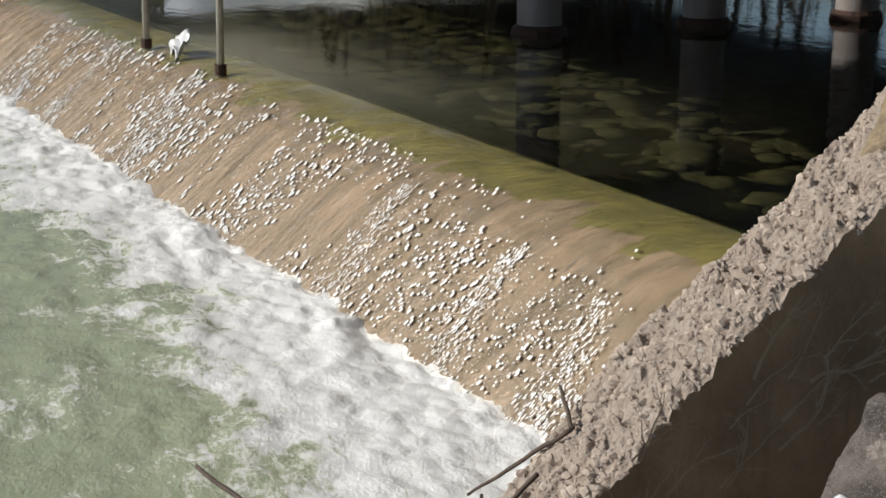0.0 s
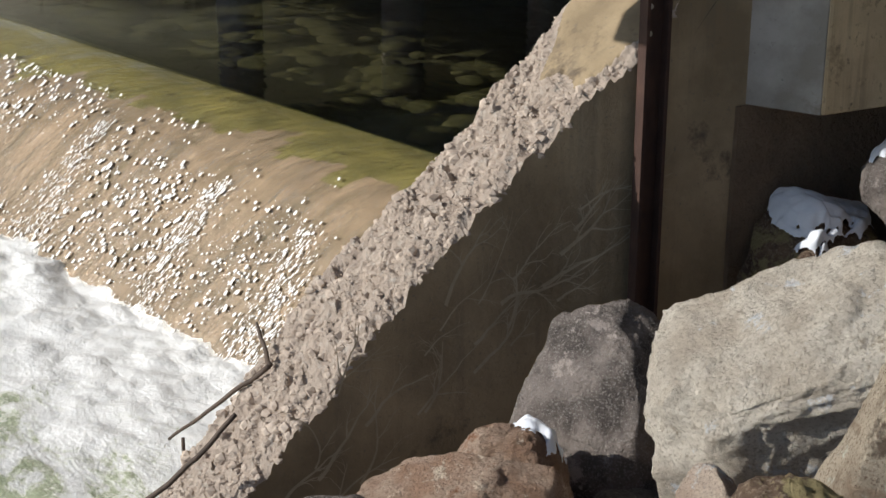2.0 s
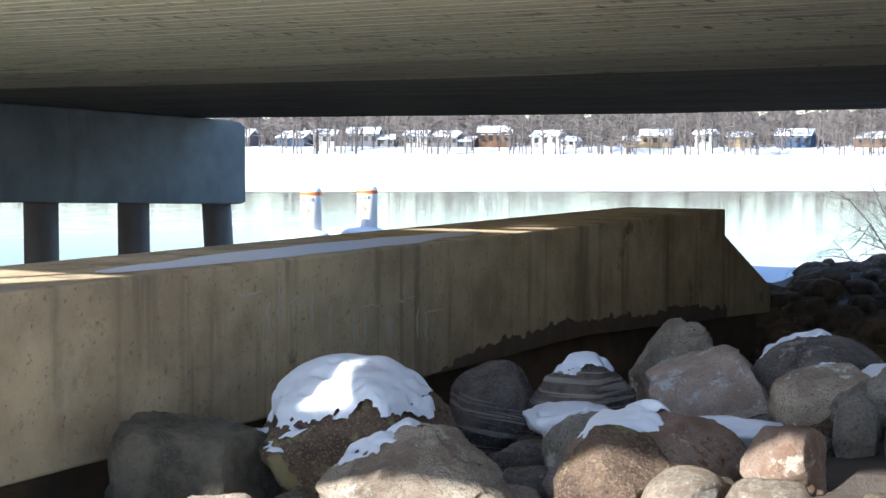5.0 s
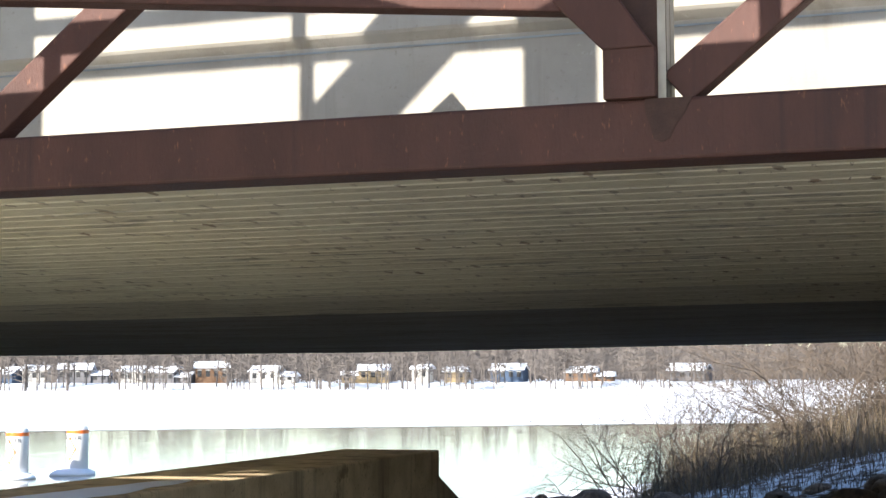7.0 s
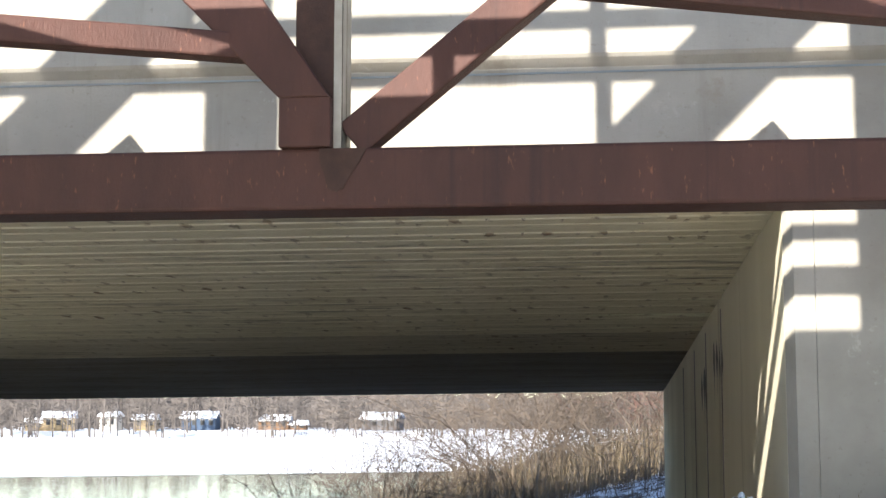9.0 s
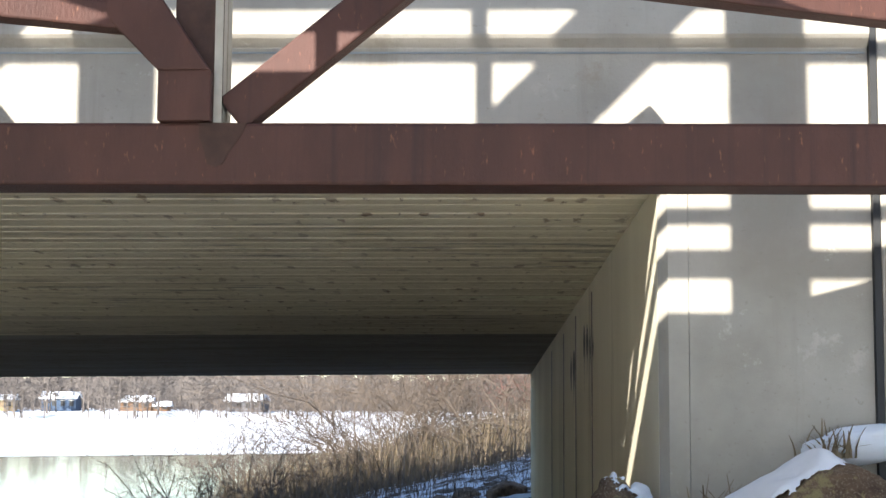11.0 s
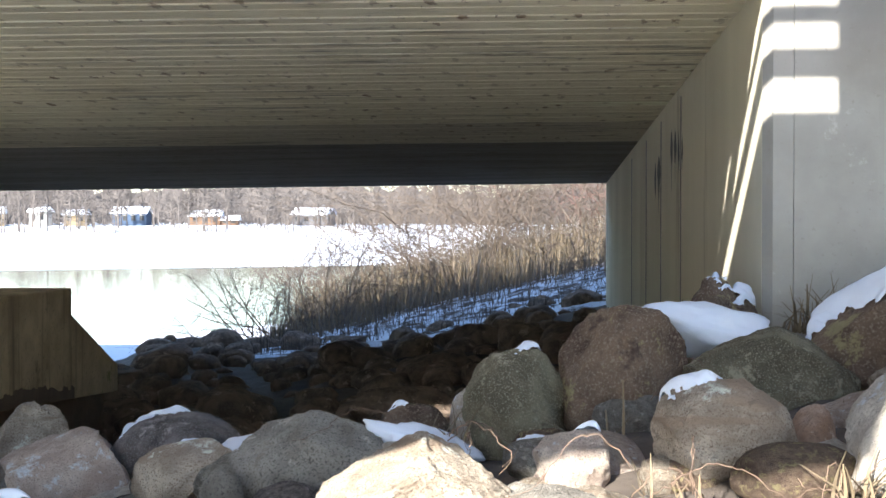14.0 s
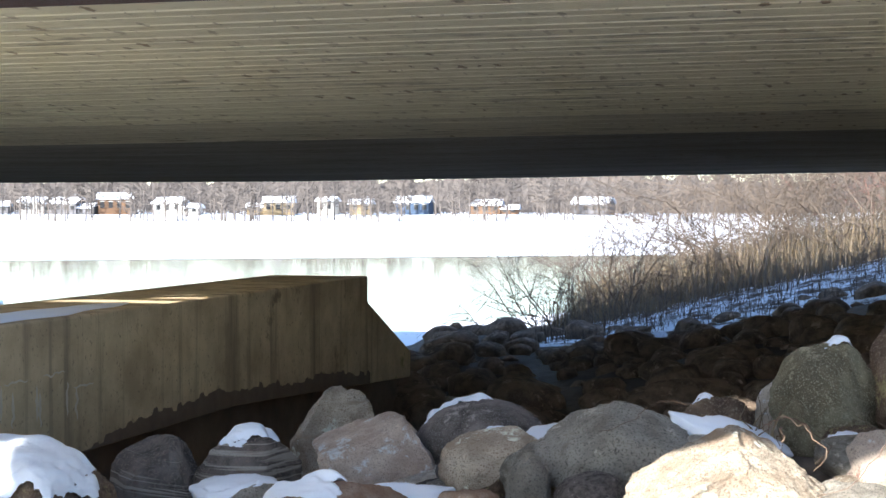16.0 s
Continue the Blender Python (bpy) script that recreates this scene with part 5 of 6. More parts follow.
# driftwood at the foot of the wing wall
def branch(points, r0, r1, label, name="driftwood_branch", mat=DRIFTWOOD):
    pts = []
    for a, b in zip(points, points[1:]):
        for k in range(6):
            p = Vector(a).lerp(Vector(b), k / 6)
            pts.append(p + Vector((noise.noise(p * 9), noise.noise(p * 9 + Vector((5, 0, 0))), noise.noise(p * 9 + Vector((0, 5, 0))))) * 0.012)
    pts.append(Vector(points[-1]))
    radii = [r0 + (r1 - r0) * i / (len(pts) - 1) for i in range(len(pts))]
    return tagged(link(name, tube(pts, radii, 8), mat, smooth=True), label, "branch", "driftwood")


branch([(-4.50, 1.90, 0.59), (-4.42, 1.88, 0.56), (-4.28, 1.85, 0.53)], 0.0056, 0.0081, "short dark twig caught on the wing wall")
branch([(-4.28, 1.85, 0.53), (-4.45, 1.72, 0.35), (-4.60, 1.62, 0.20)], 0.0087, 0.0050, "thin bent twig over the foam")
branch([(-4.57, 1.66, 0.21), (-4.56, 1.64, -0.1), (-4.55, 1.62, -0.9)], 0.0062, 0.0099, "upright stick in the tailwater")
branch([(-4.02, 1.62, 0.52), (-4.08, 1.52, 0.38), (-4.2, 1.38, 0.2)], 0.0074, 0.0087, "dark branch lying against the wing wall")
branch([(-5.43, 0.86, 0.07), (-5.04, 0.97, 0.06), (-4.67, 1.05, 0.07), (-4.26, 1.2, 0.02)], 0.0081, 0.0136, "dark snag sticking out of the foam")

# rods and a scrap on the spillway crest
for x, y, dx in ((-16.92, 2.40, 0.1), (-14.81, 2.80, 0.16)):
    rod = thing("crest_rod", "bare steel rod standing on the spillway crest", "rod", "crest rods")
    part("rod", tube([(x, y, -0.1), (x + dx, y + 0.02, 2.2)], 0.035, 10), GALVANISED, rod, smooth=True)
    part("collar", tube([(x, y, 0.0), (x, y, 0.1)], 0.06, 10), DARK_RUST, rod)
rag = bmesh.new()
bmesh.ops.create_grid(rag, x_segments=14, y_segments=14, size=0.22)
for v in rag.verts:
    q = v.co.copy()
    v.co = Vector((-16.2 + q.x * 1.1, 2.62 + q.y * 0.3 + 0.1 * noise.noise(q * 6), 0.16 + q.y * 0.4 + 0.10 * noise.noise(q * 7 + Vector((3, 1, 0))) - abs(q.x) * 0.5))
bmesh.ops.solidify(rag, geom=list(rag.faces), thickness=0.01)
tagged(link("caught_sheet", rag, WHITE_PAINT, smooth=True), "torn pale plastic sheet caught on the crest rods", "plastic sheet")

# ---- buoys ----
def buoy(x, y):
    b = thing("danger_buoy", "white cylindrical danger buoy with orange bands on the ice edge", "buoy", "danger buoys")
    r, h = 0.28, 1.28
    part("body", tube([(x, y, -0.3), (x, y, h - 0.12), (x, y, h - 0.04), (x, y, h)], (r, r, r * 0.9, r * 0.5), 32), WHITE_PAINT, b, smooth=True)
    face = math.atan2(-y, -x) - 0.75
    for z0, z1 in ((h - 0.22, h - 0.13), (0.06, 0.12)):
        part("band", tube([(x, y, z0), (x, y, z1)], r + 0.004, 32), ORANGE, b, "orange band")
    for s in (-1, 1):
        for u in (-1, 1):
            bm = bmesh.new()
            pts = []
            for k in range(9):
                f = k / 8
                for w in (0, 0.07):
                    a = face + s * (f * 0.62)
                    z = 0.66 + u * (0.32 * (1 - f) - w * (1 - 0.2 * f))
                    pts.append(bm.verts.new((x + math.cos(a) * (r + 0.006), y + math.sin(a) * (r + 0.006), z)))
            for k in range(8):
                bm.faces.new((pts[2 * k], pts[2 * k + 1], pts[2 * k + 3], pts[2 * k + 2]))
            part("diamond_edge", bm, ORANGE, b)
    text = bpy.data.curves.new("lettering", "FONT")
    text.body, text.size, text.align_x = "DANGER", 0.15, "CENTER"
    tmp = bpy.data.objects.new("tmp", text)
    scene.collection.objects.link(tmp)
    me = bpy.data.meshes.new_from_object(tmp.evaluated_get(bpy.context.evaluated_depsgraph_get()))
    bpy.data.objects.remove(tmp)
    for v in me.vertices:
        a = face + v.co.x / r
        v.co = Vector((x + math.cos(a) * (r + 0.007), y + math.sin(a) * (r + 0.007), h - 0.38 + v.co.y))
    me.materials.append(BLACK)
    t = new("lettering", me)
    t.parent = b
    t["label"] = "black word DANGER"
    bm = bmesh.new()
    bmesh.ops.create_uvsphere(bm, u_segments=28, v_segments=12, radius=1)
    for v in bm.verts:
        v.co = Vector((x - 0.3 + v.co.x * 0.85, y - 0.15 + v.co.y * 0.7, 0.02 + v.co.z * 0.16 * (1 + 0.4 * noise.noise(v.co * 2))))
    tagged(link("ice_mound", bm, SNOW, smooth=True), "mound of snowy ice round a buoy", "ice mound", "ice mounds")


buoy(-22.1, 33.4)
buoy(-21.6, 35.4)


# drifts of old snow caught between the boulders
def snow_drift(x, y, z, rx, ry, rz, turn, tilt, seed):
    bm = bmesh.new()
    bmesh.ops.create_icosphere(bm, subdivisions=4, radius=1)
    for v in bm.verts:
        d = v.co.copy()
        k = 1 + 0.28 * noise.noise(d * 1.4 + Vector((seed, 0, 0))) + 0.10 * noise.noise(d * 3.5 + Vector((0, seed, 0))) + 0.07 * noise.noise(d * 6) + 0.03 * noise.noise(d * 13)
        v.co = Vector((d.x * rx * k, d.y * ry * k, d.z * rz * (k if d.z > 0 else 1.6)))
    ob = link("snow_drift", bm, SNOW, smooth=True)
    ob.matrix_world = pose(x, y, z, 0, 0, turn) @ pose(0, 0, 0, 0, tilt, 0)
    return tagged(ob, "smooth drift of old snow caught between boulders", "snow", "snow drifts")


for k, row in enumerate(((0.47, 5.72, 2.0, 0.25, 0.2, 0.08, -6, 10), (1.42, 6.0, 2.31, 0.2, 0.07, 0.055, -14, -8),
                         (-2.60, 4.52, 1.22, 0.11, 0.2, 0.17, 31, 20), (-1.62, 4.80, 1.47, 0.27, 0.12, 0.045, 20, -3), (-2.28, 5.3, 1.38, 0.16, 0.16, 0.05, 24, 0),
                         (-1.1, 5.3, 1.6, 0.16, 0.14, 0.05, 12, 0), (-0.52, 5.0, 1.68, 0.2, 0.1, 0.05, 4, 18), (-0.12, 4.8, 1.66, 0.1, 0.12, 0.06, 0, 25), (-2.05, 5.0, 1.42, 0.2, 0.1, 0.05, 22, 0))):
    snow_drift(*row, k * 3.7)

# unseen snow behind and beside the boulders, added as a reflector for the deck
tagged(link("bank_snow", grid(1.8, 9.0, 0.2, 6.0, 72, 58, lambda x, y: bank_height(x, y) + 0.06 - 0.3 * max(0, 1 - (x - 1.8) / 0.7 + 0.9 * noise.noise(Vector((x, y, 0)) * 1.4))), SNOW, smooth=True), "unseen snow beside the abutment, added to bounce light", "snow", kind="structure")
tagged(link("near_snow", grid(-3.2, 9.0, -5.0, 0.7, 122, 57, lambda x, y: min(bank_height(x, y), 1.0) + 0.05 - 0.3 * max(0, (y + 0.1) / 0.6 + 0.9 * noise.noise(Vector((x, y, 3)) * 1.4), 1 - (x + 3.2) / 0.7 + 0.9 * noise.noise(Vector((x, y, 6)) * 1.4))), SNOW, smooth=True), "unseen snow on the near bank, added to bounce light", "snow", kind="structure")

# ---- plants ----
def shrub(x, y, z, height, spread, stems, mat, seed, label, lean=(0, 0), droop=0.0):
    rnd = random.Random(seed)
    bush = thing("shrub", label, "shrub", "bare shrubs")
    main, twigs = bmesh.new(), bmesh.new()

    def grow(p, d, length, r, depth):
        pts, radii = [p], [r]
        steps = 5
        for k in range(steps):
            d = (d + Vector((rnd.gauss(0, 0.34), rnd.gauss(0, 0.3), rnd.gauss(0.02, 0.22) - droop * 0.12 * (2 - depth + k * 0.3)))).normalized()
            p = p + d * length / steps
            pts.append(p)
            radii.append(r * (1 - 0.62 * (k + 1) / steps))
        tube(pts, radii, 4 if depth == 2 else 3, False, main if depth == 2 else twigs)
        if depth:
            for k in range(rnd.randint(6, 9) if depth == 2 else rnd.randint(4, 7)):
                i = rnd.randint(1, steps)
                q = (d + Vector((rnd.gauss(0, 0.6), rnd.gauss(0, 0.6), rnd.gauss(0.1, 0.45)))).normalized()
                grow(pts[i], q, length * rnd.uniform(0.35, 0.6), radii[i] * 0.65, depth - 1)

    for _ in range(stems):
        a = rnd.uniform(0, 6.28)
        out = Vector((math.cos(a) * spread + lean[0], math.sin(a) * spread + lean[1], 1.0)).normalized()
        grow(Vector((x + rnd.gauss(0, 0.2), y + rnd.gauss(0, 0.2), z - 0.05)), out, height * rnd.uniform(0.5, 0.85), rnd.uniform(0.008, 0.017), 2)
    tagged(part("stem", main, mat, bush), kind="stuff")
    tagged(part("crown", twigs, mat, bush), kind="stuff")
    return bush


SH = "bare tangled shrub on the snowy lake bank"
def veg_z(x, y):
    a = bank_height(x, min(y, 25))
    b = max(-0.4, min(1.7, 0.10 + 0.24 * (x + 5.6)))
    f = min(max((y - 21) / 4, 0), 1)
    return a + (b - a) * f - max(0, y - 40) * 0.4


tagged(link("shore_ground", grid(-8.5, 14, 20.5, 46, 90, 100, lambda x, y: veg_z(x, y) + 0.05 * noise.noise(Vector((x, y, 0)) * 1.5) + (0.03 if y > 21.2 else -0.1)), SNOWY, smooth=True),
       "snow-dusted lake bank behind the bridge", "ground", kind="structure")


rnd = random.Random(31)
for k in range(26):
    x = -4.8 + k * 0.29 + rnd.uniform(-0.2, 0.2)
    y = rnd.uniform(25.5, 31.0)
    big = 2.3 + 1.9 * min(1, max(0, (x + 4.0) / 2.5))
    shrub(x, y, veg_z(x, y), big * rnd.uniform(1.0, 1.4), 0.75, 9, RED_TWIG if x > 0.4 and k % 2 else TWIG, 70 + k, SH, droop=rnd.uniform(0.1, 0.4))
shrub(-4.6, 24.6, veg_z(-4.6, 24.6), 3.4, 0.6, 4, TWIG, 201, "bare shrub leaning out over the ice", (-0.7, -0.1), 0.35)
shrub(-5.0, 25.2, veg_z(-5.0, 25.2), 2.8, 0.7, 3, TWIG, 202, "bare shrub with drooping twigs over the ice", (-0.8, 0), 0.5)
shrub(-1.6, 26.5, veg_z(-1.6, 26.5), 4.2, 0.8, 9, TWIG, 203, "tall arching shrub with dense brown twigs", (0.2, 0), 0.3)
shrub(0.0, 27.5, veg_z(0.0, 27.5), 4.0, 0.8, 8, TWIG, 204, "tall arching shrub with dense brown twigs", (-0.2, 0), 0.3)


def blades(count, area, height, mat, name, label, seed, curl=0.4):
    rnd = random.Random(seed)
    verts, faces = [], []
    for _ in range(count):
        x, y, z = area(rnd)
        h = height * rnd.uniform(0.4, 1.15)
        a = rnd.uniform(0, 6.28)
        lean = rnd.gauss(0, curl)
        w = rnd.uniform(0.004, 0.009)
        dx, dy = math.cos(a), math.sin(a)
        s = len(verts)
        for k in range(4):
            f = k / 3
            px, py = x + dx * lean * h * f * f, y + dy * lean * h * f * f
            pz = z - 0.03 + h * f * (1 - 0.25 * abs(lean) * f)
            wk = w * (1 - 0.8 * f)
            verts += [(px - dy * wk, py + dx * wk, pz), (px + dy * wk, py - dx * wk, pz)]
        for k in range(3):
            i = s + 2 * k
            faces.append((i, i + 1, i + 3, i + 2))
    me = bpy.data.meshes.new(name)
    me.from_pydata(verts, [], faces)
    me.materials.append(mat)
    return tagged(new(name, me), label, "grass", kind="stuff")


def reed_area(rnd):
    x = -5.0 + 7.2 * rnd.random()
    y = 23.6 + 8.5 * rnd.random() ** 0.45
    return x, y, veg_z(x, y)


blades(9000, reed_area, 0.95, STRAW, "dry_reeds", "dry straw-coloured reeds on the bank", 9, 0.35)
PALE_STEM = material("pale dead stems", (0.22, 0.19, 0.15), (0.12, 0.10, 0.082), 6, 0.85, bump=0)
blades(4200, reed_area, 1.3, PALE_STEM, "dead_stems", "pale grey-brown dead stems among the shrubs", 19, 0.9)
blades(1500, lambda q: (lambda x, y: (x, y, veg_z(x, y)))(-4.6 + 6.0 * q.random(), 21.6 + 3.5 * q.random()), 0.4, TWIG, "bank_litter", "brown stalks poking through the bank snow", 29, 0.8)
blades(6500, reed_area, 0.6, PALE_STEM, "dead_weeds", "brown dead weeds on the bank", 10, 0.7)


def tuft(x, y, z, n, h, seed, label):
    ob = blades(n, lambda q: (x + q.gauss(0, 0.05), y + q.gauss(0, 0.05), z), h, STRAW, "grass_tuft", label, seed, 0.9)
    ob["kind"] = "thing"
    ob["group"] = "grass tufts"
    return ob


for k, (x, y, z, n, h) in enumerate(((1.30, 6.0, 2.28, 80, 0.13), (0.86, 5.9, 2.0, 60, 0.2), (0.02, 4.75, 1.66, 16, 0.26), (0.72, 4.75, 1.68, 30, 0.2),
                                     (-0.45, 5.05, 1.66, 16, 0.22), (0.2, 4.1, 1.6, 18, 0.2), (0.62, 4.0, 1.7, 20, 0.2), (0.4, 6.05, 1.85, 24, 0.25), (1.45, 4.9, 1.9, 30, 0.25))):
    tuft(x, y, z, n, h, 300 + k, "tuft of dry straw grass between the boulders")


def vine(x, y, z, dx, dy, high, seed):
    """A thin dry stem that arches over and curls at its tip."""
    rr = random.Random(seed)
    pts = []
    for i in range(22):
        f = i / 21
        sag = math.sin(math.pi * min(f * 1.15, 1)) * high
        curl = max(0, f - 0.75) * 2.2
        pts.append(Vector((x + dx * f - curl * 0.10 * math.sin(f * 14), y + dy * f, z + sag - 0.05 * f + curl * 0.05 * math.cos(f * 16))) + Vector((rr.uniform(-1, 1), rr.uniform(-1, 1), rr.uniform(-1, 1))) * 0.006)
    return tagged(link("dry_vine", tube(pts, [0.0020 - 0.0011 * i / 21 for i in range(22)], 5), VINE, smooth=True), "thin dry vine arching over the boulders", "vine", "dry vines")


VINE = material("dry brown vine", (0.24, 0.16, 0.105), (0.13, 0.085, 0.06), 9, 0.8, bump=0)
vr = random.Random(77)
for k in range(18):
    cx, cy, cz = ((0.05, 4.0, 1.78), (0.62, 4.05, 1.74), (-0.42, 4.3, 1.88), (0.2, 4.9, 1.85))[(0, 1, 1, 2, 3, 1, 0, 2)[k % 8]]
    vine(cx + vr.gauss(0, 0.07), cy + vr.gauss(0, 0.06), cz + vr.uniform(-0.1, 0.0), vr.uniform(-0.35, 0.35), vr.uniform(-0.15, 0.2), vr.uniform(0.04, 0.17), 500 + k)

# ---- the far shore ----
def house(x, w, h, wall_colour, turn, wing):
    """A lakeside house: its ridge along the shore, snowy roof slabs, windows, a chimney, and a lower wing on one side."""
    y = 384 + 0.2 * (x + 150)
    hs = thing("house", "small lakeside house with a snowy roof among bare trees", "house", "houses on the far shore", (x, y, terrain(x, y) - 0.2))
    hs.rotation_euler = (0, 0, radians(turn))

    def bay(x0, x1, d, top, rise):
        part("wall", prism([(-d / 2, 0), (-d / 2, top), (0, top + rise), (d / 2, top), (d / 2, 0)], "x", x0, x1), wall_colour, hs)
        for side in (-1, 1):
            edge, low = side * (d / 2 + 0.6), top - 0.6 * rise / (d / 2)
            part("roof", prism([(0, top + rise + 0.02), (edge, low + 0.02), (edge, low + 0.22), (0, top + rise + 0.30)], "x", x0 - 0.5, x1 + 0.5), SNOW, hs, "snow-covered roof slope")
        n = max(2, int((x1 - x0) / 2.2))
        for k in range(n):
            wx = x0 + (x1 - x0) * (k + 0.5) / n
            win = part("window", block(wx - 0.55, wx + 0.55, -d / 2 - 0.06, -d / 2 - 0.01, top * 0.42, top * 0.80), BLACK, hs)
            part("frame", block(wx - 0.65, wx + 0.65, -d / 2 - 0.12, -d / 2 - 0.02, top * 0.80, top * 0.86), CREAM_WALL, win)

    bay(-w / 2, w / 2, w * 0.6, h, w * 0.15)
    if wing:
        bay(wing * (w / 2 + 0.02), wing * (w / 2 + 0.02) + 4.5, w * 0.45, h * 0.62, w * 0.10) if wing > 0 else bay(-w / 2 - 4.52, -w / 2 - 0.02, w * 0.45, h * 0.62, w * 0.10)
    part("chimney", block(w * 0.2, w * 0.2 + 0.8, 0.3, 1.1, h, h + w * 0.15 + 1.0), GREY_WALL, hs)


BROWN_WALL = material("brown siding", (0.17, 0.095, 0.05), (0.12, 0.07, 0.04), 1, 0.8, bump=0)
YELLOW_WALL = material("yellow siding", (0.30, 0.22, 0.12), (0.24, 0.18, 0.1), 1, 0.8, bump=0)
BLUE_WALL = material("blue-grey siding", (0.05, 0.08, 0.13), (0.04, 0.06, 0.1), 1, 0.8, bump=0)
CREAM_WALL = material("cream siding", (0.46, 0.44, 0.40), (0.38, 0.36, 0.33), 1, 0.8, bump=0)
GREY_WALL = material("grey siding", (0.15, 0.145, 0.15), (0.11, 0.105, 0.11), 1, 0.8, bump=0)
for x, w, h, wallm, turn, wing in ((-300, 12, 3.4, BROWN_WALL, 8, 1), (-266, 12, 3.2, GREY_WALL, 6, -1), (-247, 10, 3.0, BLUE_WALL, -8, 0), (-238, 7, 4.0, CREAM_WALL, 12, 0), (-227, 9, 4.0, GREY_WALL, 20, 1),
                                   (-211, 7, 3.6, CREAM_WALL, 4, 0), (-202, 9, 3.2, GREY_WALL, -6, 1), (-189, 9, 4.4, BROWN_WALL, 24, 0), (-174, 8, 3.4, CREAM_WALL, 0, 1), (-145, 8, 3.6, YELLOW_WALL, 14, -1),
                                   (-132, 5, 4.0, CREAM_WALL, -12, 0), (-123, 6, 3.2, YELLOW_WALL, 6, 0), (-109, 9, 3.6, BLUE_WALL, 0, 0), (-90, 8, 2.8, BROWN_WALL, 5, 1), (-62, 10, 3.2, GREY_WALL, -10, 0)):
    house(x, w, h, wallm, turn, wing)


def far_woods():
    rnd = random.Random(4)
    bm = bmesh.new()
    for k in range(1000):
        x = rnd.uniform(-420, 140)
        y = 354 + 0.2 * (x + 150) + 75 * rnd.random() ** 1.4
        z = terrain(x, y) - 0.3
        h = rnd.uniform(10, 18)
        top = Vector((x + rnd.gauss(0, 0.8), y, z + h))
        tube([(x, y, z), (x + rnd.gauss(0, 0.2), y, z + h * 0.4), top], (0.2, 0.14, 0.04), 4, False, bm)
        for _ in range(34):
            f = rnd.uniform(0.22, 0.95)
            p = Vector((x, y, z)).lerp(top, f)
            q = p + Vector((rnd.gauss(0, 2.3), rnd.gauss(0, 1.2), rnd.uniform(-0.2, 2.4)))
            tube([p, p.lerp(q, 0.5) + Vector((rnd.gauss(0, 0.3), 0, rnd.gauss(0, 0.3))), q], (0.10, 0.07, 0.03), 3, False, bm)
    return bm


tagged(link("far_woods", far_woods(), WOODS), "bare winter woods along the far shore", "woods", kind="stuff")
def scrub():
    rnd = random.Random(14)
    bm = bmesh.new()
    for k in range(5200):
        x = rnd.uniform(-430, 140)
        y = 385 + 0.2 * (x + 150) + 60 * rnd.random()
        z = terrain(x, y) - 0.3
        tube([(x, y, z), (x + rnd.gauss(0, 2.2), y, z + rnd.uniform(2, 9.5))], (0.13, 0.04), 3, False, bm)
    return bm


tagged(link("far_thicket", scrub(), WOODS), "thicket of bare saplings behind the houses", "woods", kind="stuff")
# out-of-view ridge, added to keep blue sky out of the water's reflections
tagged(link("west_bank", grid(-75, -38, -140, 2, 20, 70, lambda x, y: -1.5 + min(25, (-38 - x) * 1.1) * min(1, (2 - y) / 6) + 1.2 * noise.noise(Vector((x, y, 0)) * 0.15)), WOODS, smooth=True), "unseen brown ridge screening the sky from the spillway", "ground", kind="structure")
tagged(link("far_ridge", grid(-700, 400, 452, 478, 900, 6, lambda x, y: 1.0 + (y - 452) * (0.50 + 0.16 * noise.noise(Vector((x * 0.02, 0, 0))) + 0.16 * noise.fractal(Vector((x * 0.13, y * 0.2, 0)), 0.6, 2.0, 4))), WOODS), "low wooded ridge behind the far shore", "backdrop", kind="structure")
blades(900, lambda q: (lambda x, y: (x, y, terrain(x, y)))(-34 - 12 * q.random(), 8 + 50 * q.random()), 1.2, TWIG, "bank_weeds", "dead weeds on the snowy far bank", 17, 0.5)

# ---- dark seeps on the abutment ----
SEEP = material("dark damp seep", (0.10, 0.09, 0.075), (0.055, 0.05, 0.045), 12, 0.7, bump=0.1)
for y, z1, z0, w, sd in ((10.0, 3.0, 2.62, 0.22, 1), (10.28, 3.02, 2.58, 0.2, 2), (9.75, 2.96, 2.6, 0.14, 5), (11.4, 2.90, 2.42, 0.34, 3), (9.5, 2.93, 2.7, 0.12, 4), (11.75, 2.86, 2.5, 0.2, 6)):
    rr = random.Random(sd)
    bm = bmesh.new()
    n = 14
    top, low = [], []
    for i in range(n + 1):
        yy = y + (i / n - 0.5) * w
        edge = 1 - abs(i / n * 2 - 1) ** 1.5
        a = z1 - 0.05 * rr.random() - 0.12 * (1 - edge)
        top.append(bm.verts.new((0.686, yy, a)))
        low.append(bm.verts.new((0.686, yy, a - 0.01 - (z1 - z0) * edge * rr.uniform(0.35, 1.0))))
    for i in range(n):
        bm.faces.new((top[i], top[i + 1], low[i + 1], low[i]))
    tagged(link("seep_stain", bm, SEEP), "dark damp seep running down the abutment", "stain", kind="structure")


# ---- the other bank beyond the pier ----
def other_shore(y):
    return -29.0 if y < 21.5 else -29.0 - 0.48 * (y - 21.5) - max(0, y - 29) * 1.4


def other_bank(x, y):
    up = other_shore(y) - x + 0.5 * noise.noise(Vector((x, y, 0)) * 0.6)
    return -0.25 + min(max(up, -1) * 0.5, 1.5 + 0.05 * up) + 0.16 * noise.fractal(Vector((x, y, 0)) * 0.8, 0.7, 2.0, 4)


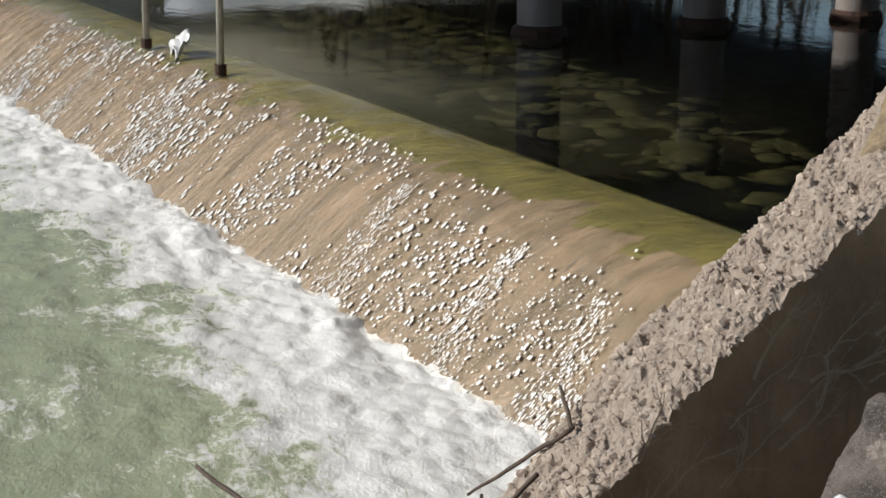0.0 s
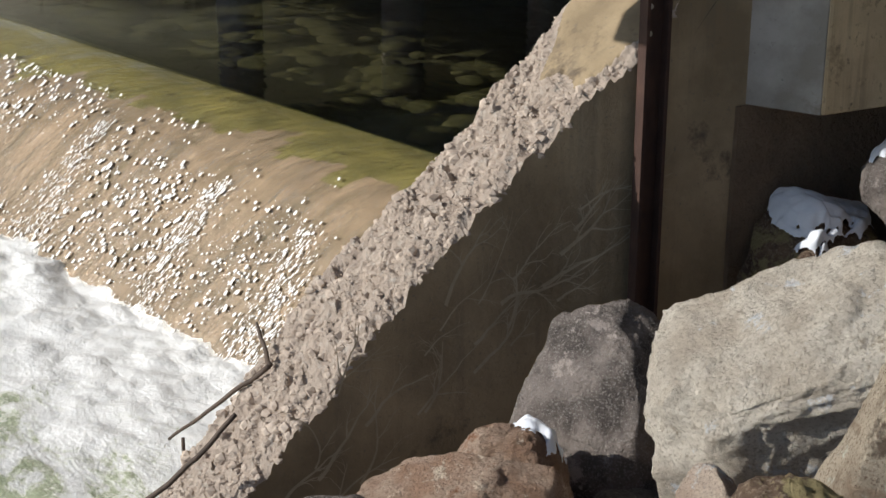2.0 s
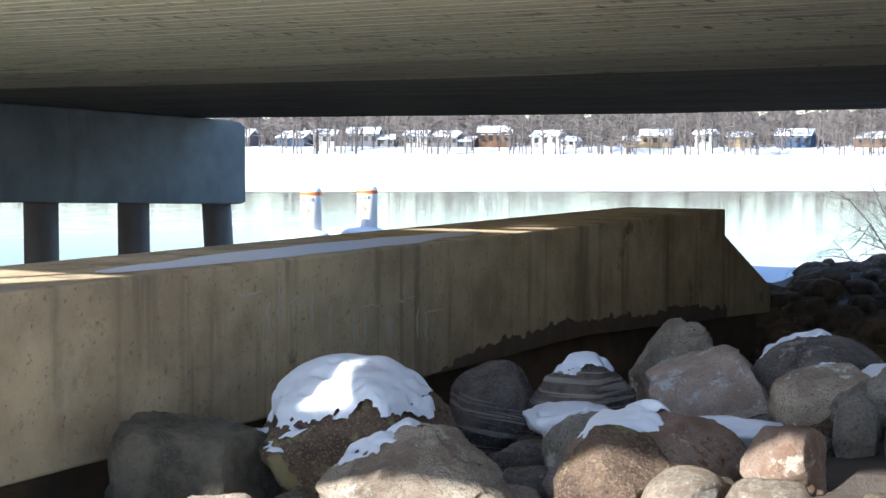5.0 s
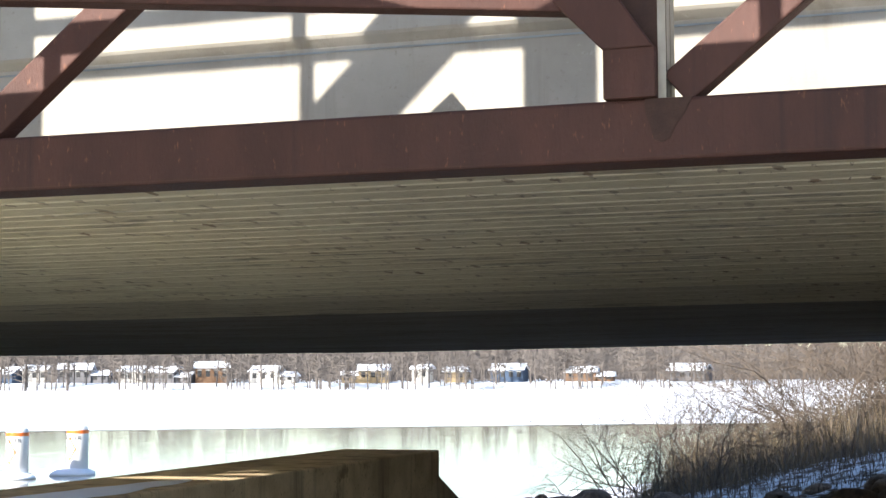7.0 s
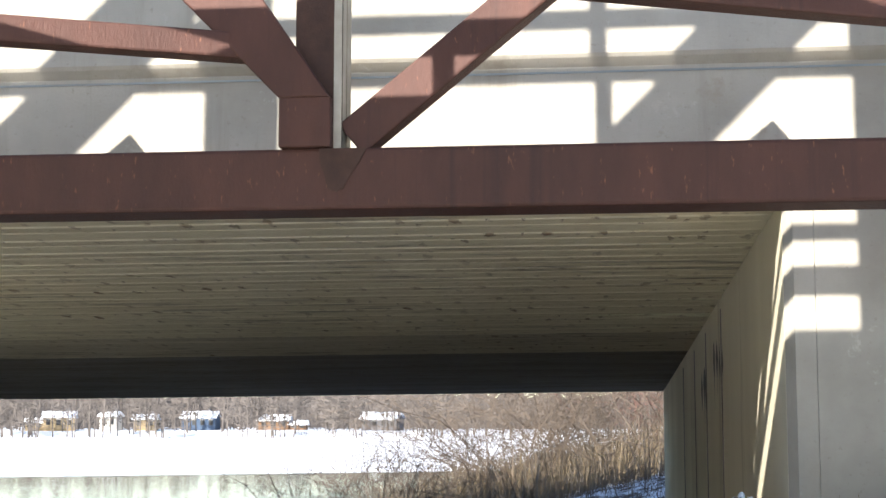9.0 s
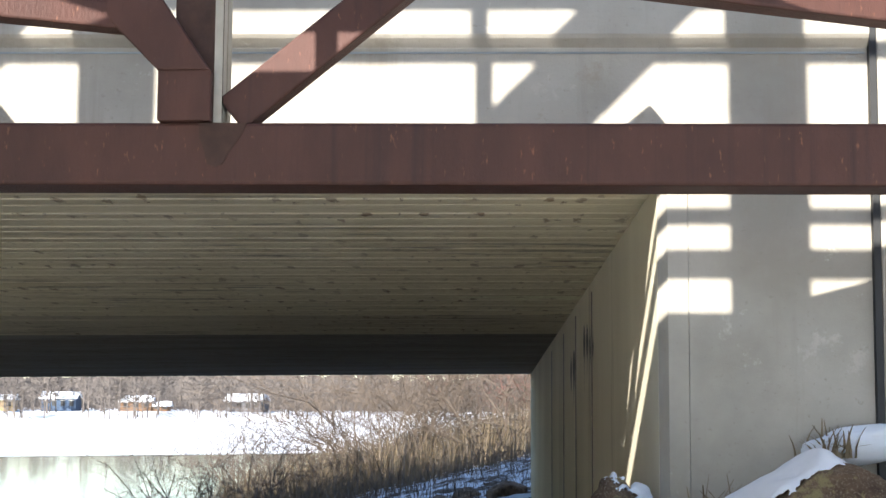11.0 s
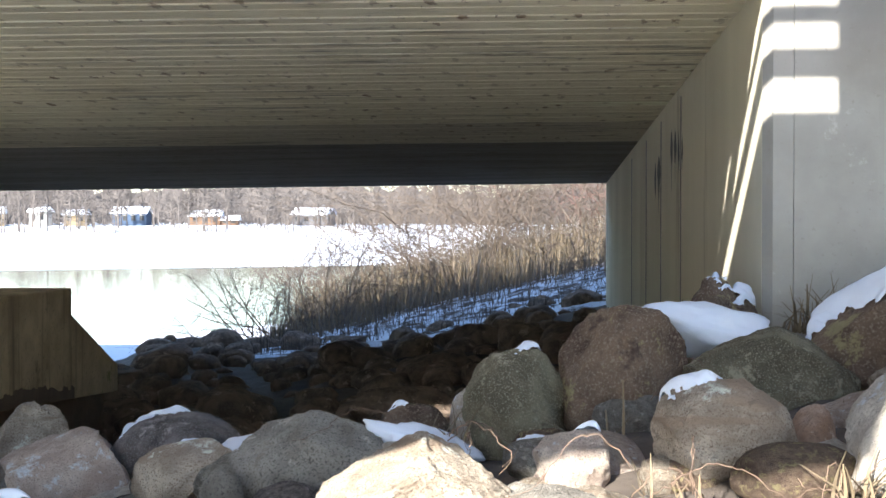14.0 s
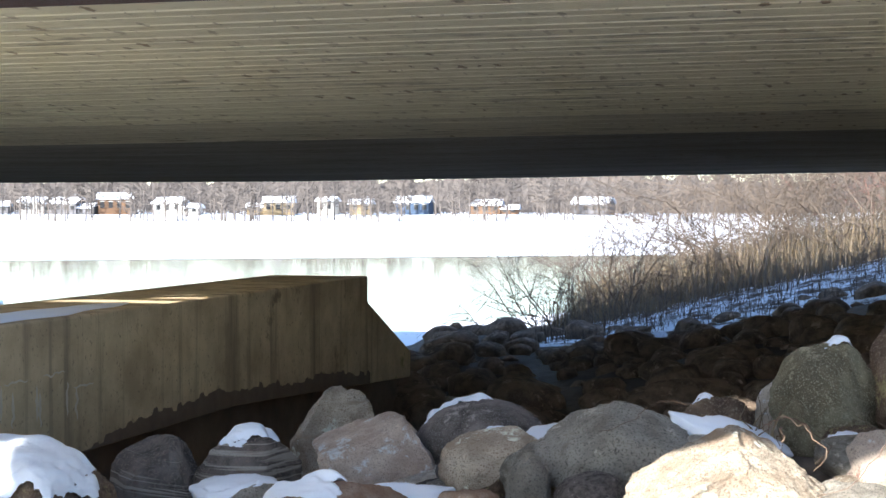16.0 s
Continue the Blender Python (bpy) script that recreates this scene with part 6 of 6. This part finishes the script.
tagged(link("other_bank", grid(-46, -27, 5, 46, 90, 150, other_bank), BANK_SNOW, smooth=True), "shaded snowy bank on the other side of the river", "ground", kind="structure")


def bank_thicket():
    rnd = random.Random(44)
    bm = bmesh.new()
    for k in range(420):
        y = rnd.uniform(9, 33)
        x = other_shore(y) - 1.6 - 13 * rnd.random() ** 1.2
        z = other_bank(x, y) - 0.05
        tall = k % 12 == 0
        h = rnd.uniform(4, 8) if tall else rnd.uniform(0.5, 2.4)
        top = Vector((x + rnd.gauss(0, 0.15) * h, y + rnd.gauss(0, 0.1) * h, z + h))
        tube([(x, y, z), Vector((x, y, z)).lerp(top, 0.5) + Vector((rnd.gauss(0, 0.05), rnd.gauss(0, 0.05), 0)) * h, top], (0.10, 0.06, 0.015) if tall else (0.02, 0.014, 0.005), 4, False, bm)
        for _ in range(12 if tall else 4):
            p = Vector((x, y, z)).lerp(top, rnd.uniform(0.25, 0.95))
            q = p + Vector((rnd.gauss(0, 0.16), rnd.gauss(0, 0.16), rnd.uniform(0.05, 0.3))) * min(h, 4)
            tube([p, q], (0.025, 0.006) if tall else (0.008, 0.003), 3, False, bm)
    return bm


tagged(link("bank_thicket", bank_thicket(), TWIG), "bare brushwood and saplings on the other bank", "woods", kind="stuff")

# ---- damp band along the lower edge of the wall, and lime bloom above it ----
rr = random.Random(91)
DAMP = material("dark damp concrete", (0.19, 0.135, 0.095), (0.12, 0.085, 0.06), 8, 0.8, bump=0.2, bump_scale=40)
bm = bmesh.new()
band = []
drip = 0.0
for i in range(230):
    y = 6.7 + 4.6 * i / 229
    foot_z = np.interp(y, [3.44, 8.6, 12.45], [1.262, 1.23, 1.0]) + 0.004
    if i % 3 == 0:
        drip = 0.035 * rr.random() ** 2
    rise = min(1, (y - 6.7) / 1.2) * (0.09 + 0.08 * noise.noise(Vector((y * 1.3, 5, 0))) + 0.03 * noise.noise(Vector((y * 6, 1, 0)))) + drip
    band.append((bm.verts.new((WALL_X + 0.003, y, foot_z)), bm.verts.new((WALL_X + 0.003, y, foot_z + max(0.004, rise)))))
for a, b in zip(band, band[1:]):
    bm.faces.new((a[0], b[0], b[1], a[1]))
tagged(link("damp_band", bm, DAMP), "dark damp band with drips along the wall's foot", "stain", kind="structure")
BLOOM = material("lime bloom", (0.66, 0.59, 0.46), (0.5, 0.43, 0.32), 14, 0.9, bump=0.3)
for k in range(16):
    y = 5.25 + 1.5 * k / 15 + rr.uniform(-0.05, 0.05)
    z = float(np.interp(y, [5.2, 5.7, 6.1, 6.8], [1.76, 1.74, 1.63, 1.58])) + rr.uniform(-0.05, 0.05)
    bm = bmesh.new()
    strip = []
    down = k % 3 > 0
    for i in range(15):
        f = i / 14
        w = (0.016 if down else 0.006) * math.sin(math.pi * f) ** 0.7 * (0.7 + 0.5 * noise.noise(Vector((f * 6, k, 8)))) + 0.001
        py = y + (0.02 * noise.noise(Vector((f * 4, k, 0))) if down else 0.20 * (f - 0.5))
        pz = z + (-0.16 * f if down else 0.018 * noise.noise(Vector((f * 4, k, 3))))
        d = (w, 0) if down else (0, w)
        strip.append((bm.verts.new((WALL_X + 0.0035, py - d[0], pz - d[1])), bm.verts.new((WALL_X + 0.0035, py + d[0], pz + d[1]))))
    for a, b in zip(strip, strip[1:]):
        bm.faces.new((a[0], b[0], b[1], a[1]))
    part("lime_bloom", bm, BLOOM, wall, "pale crust of lime bloom")
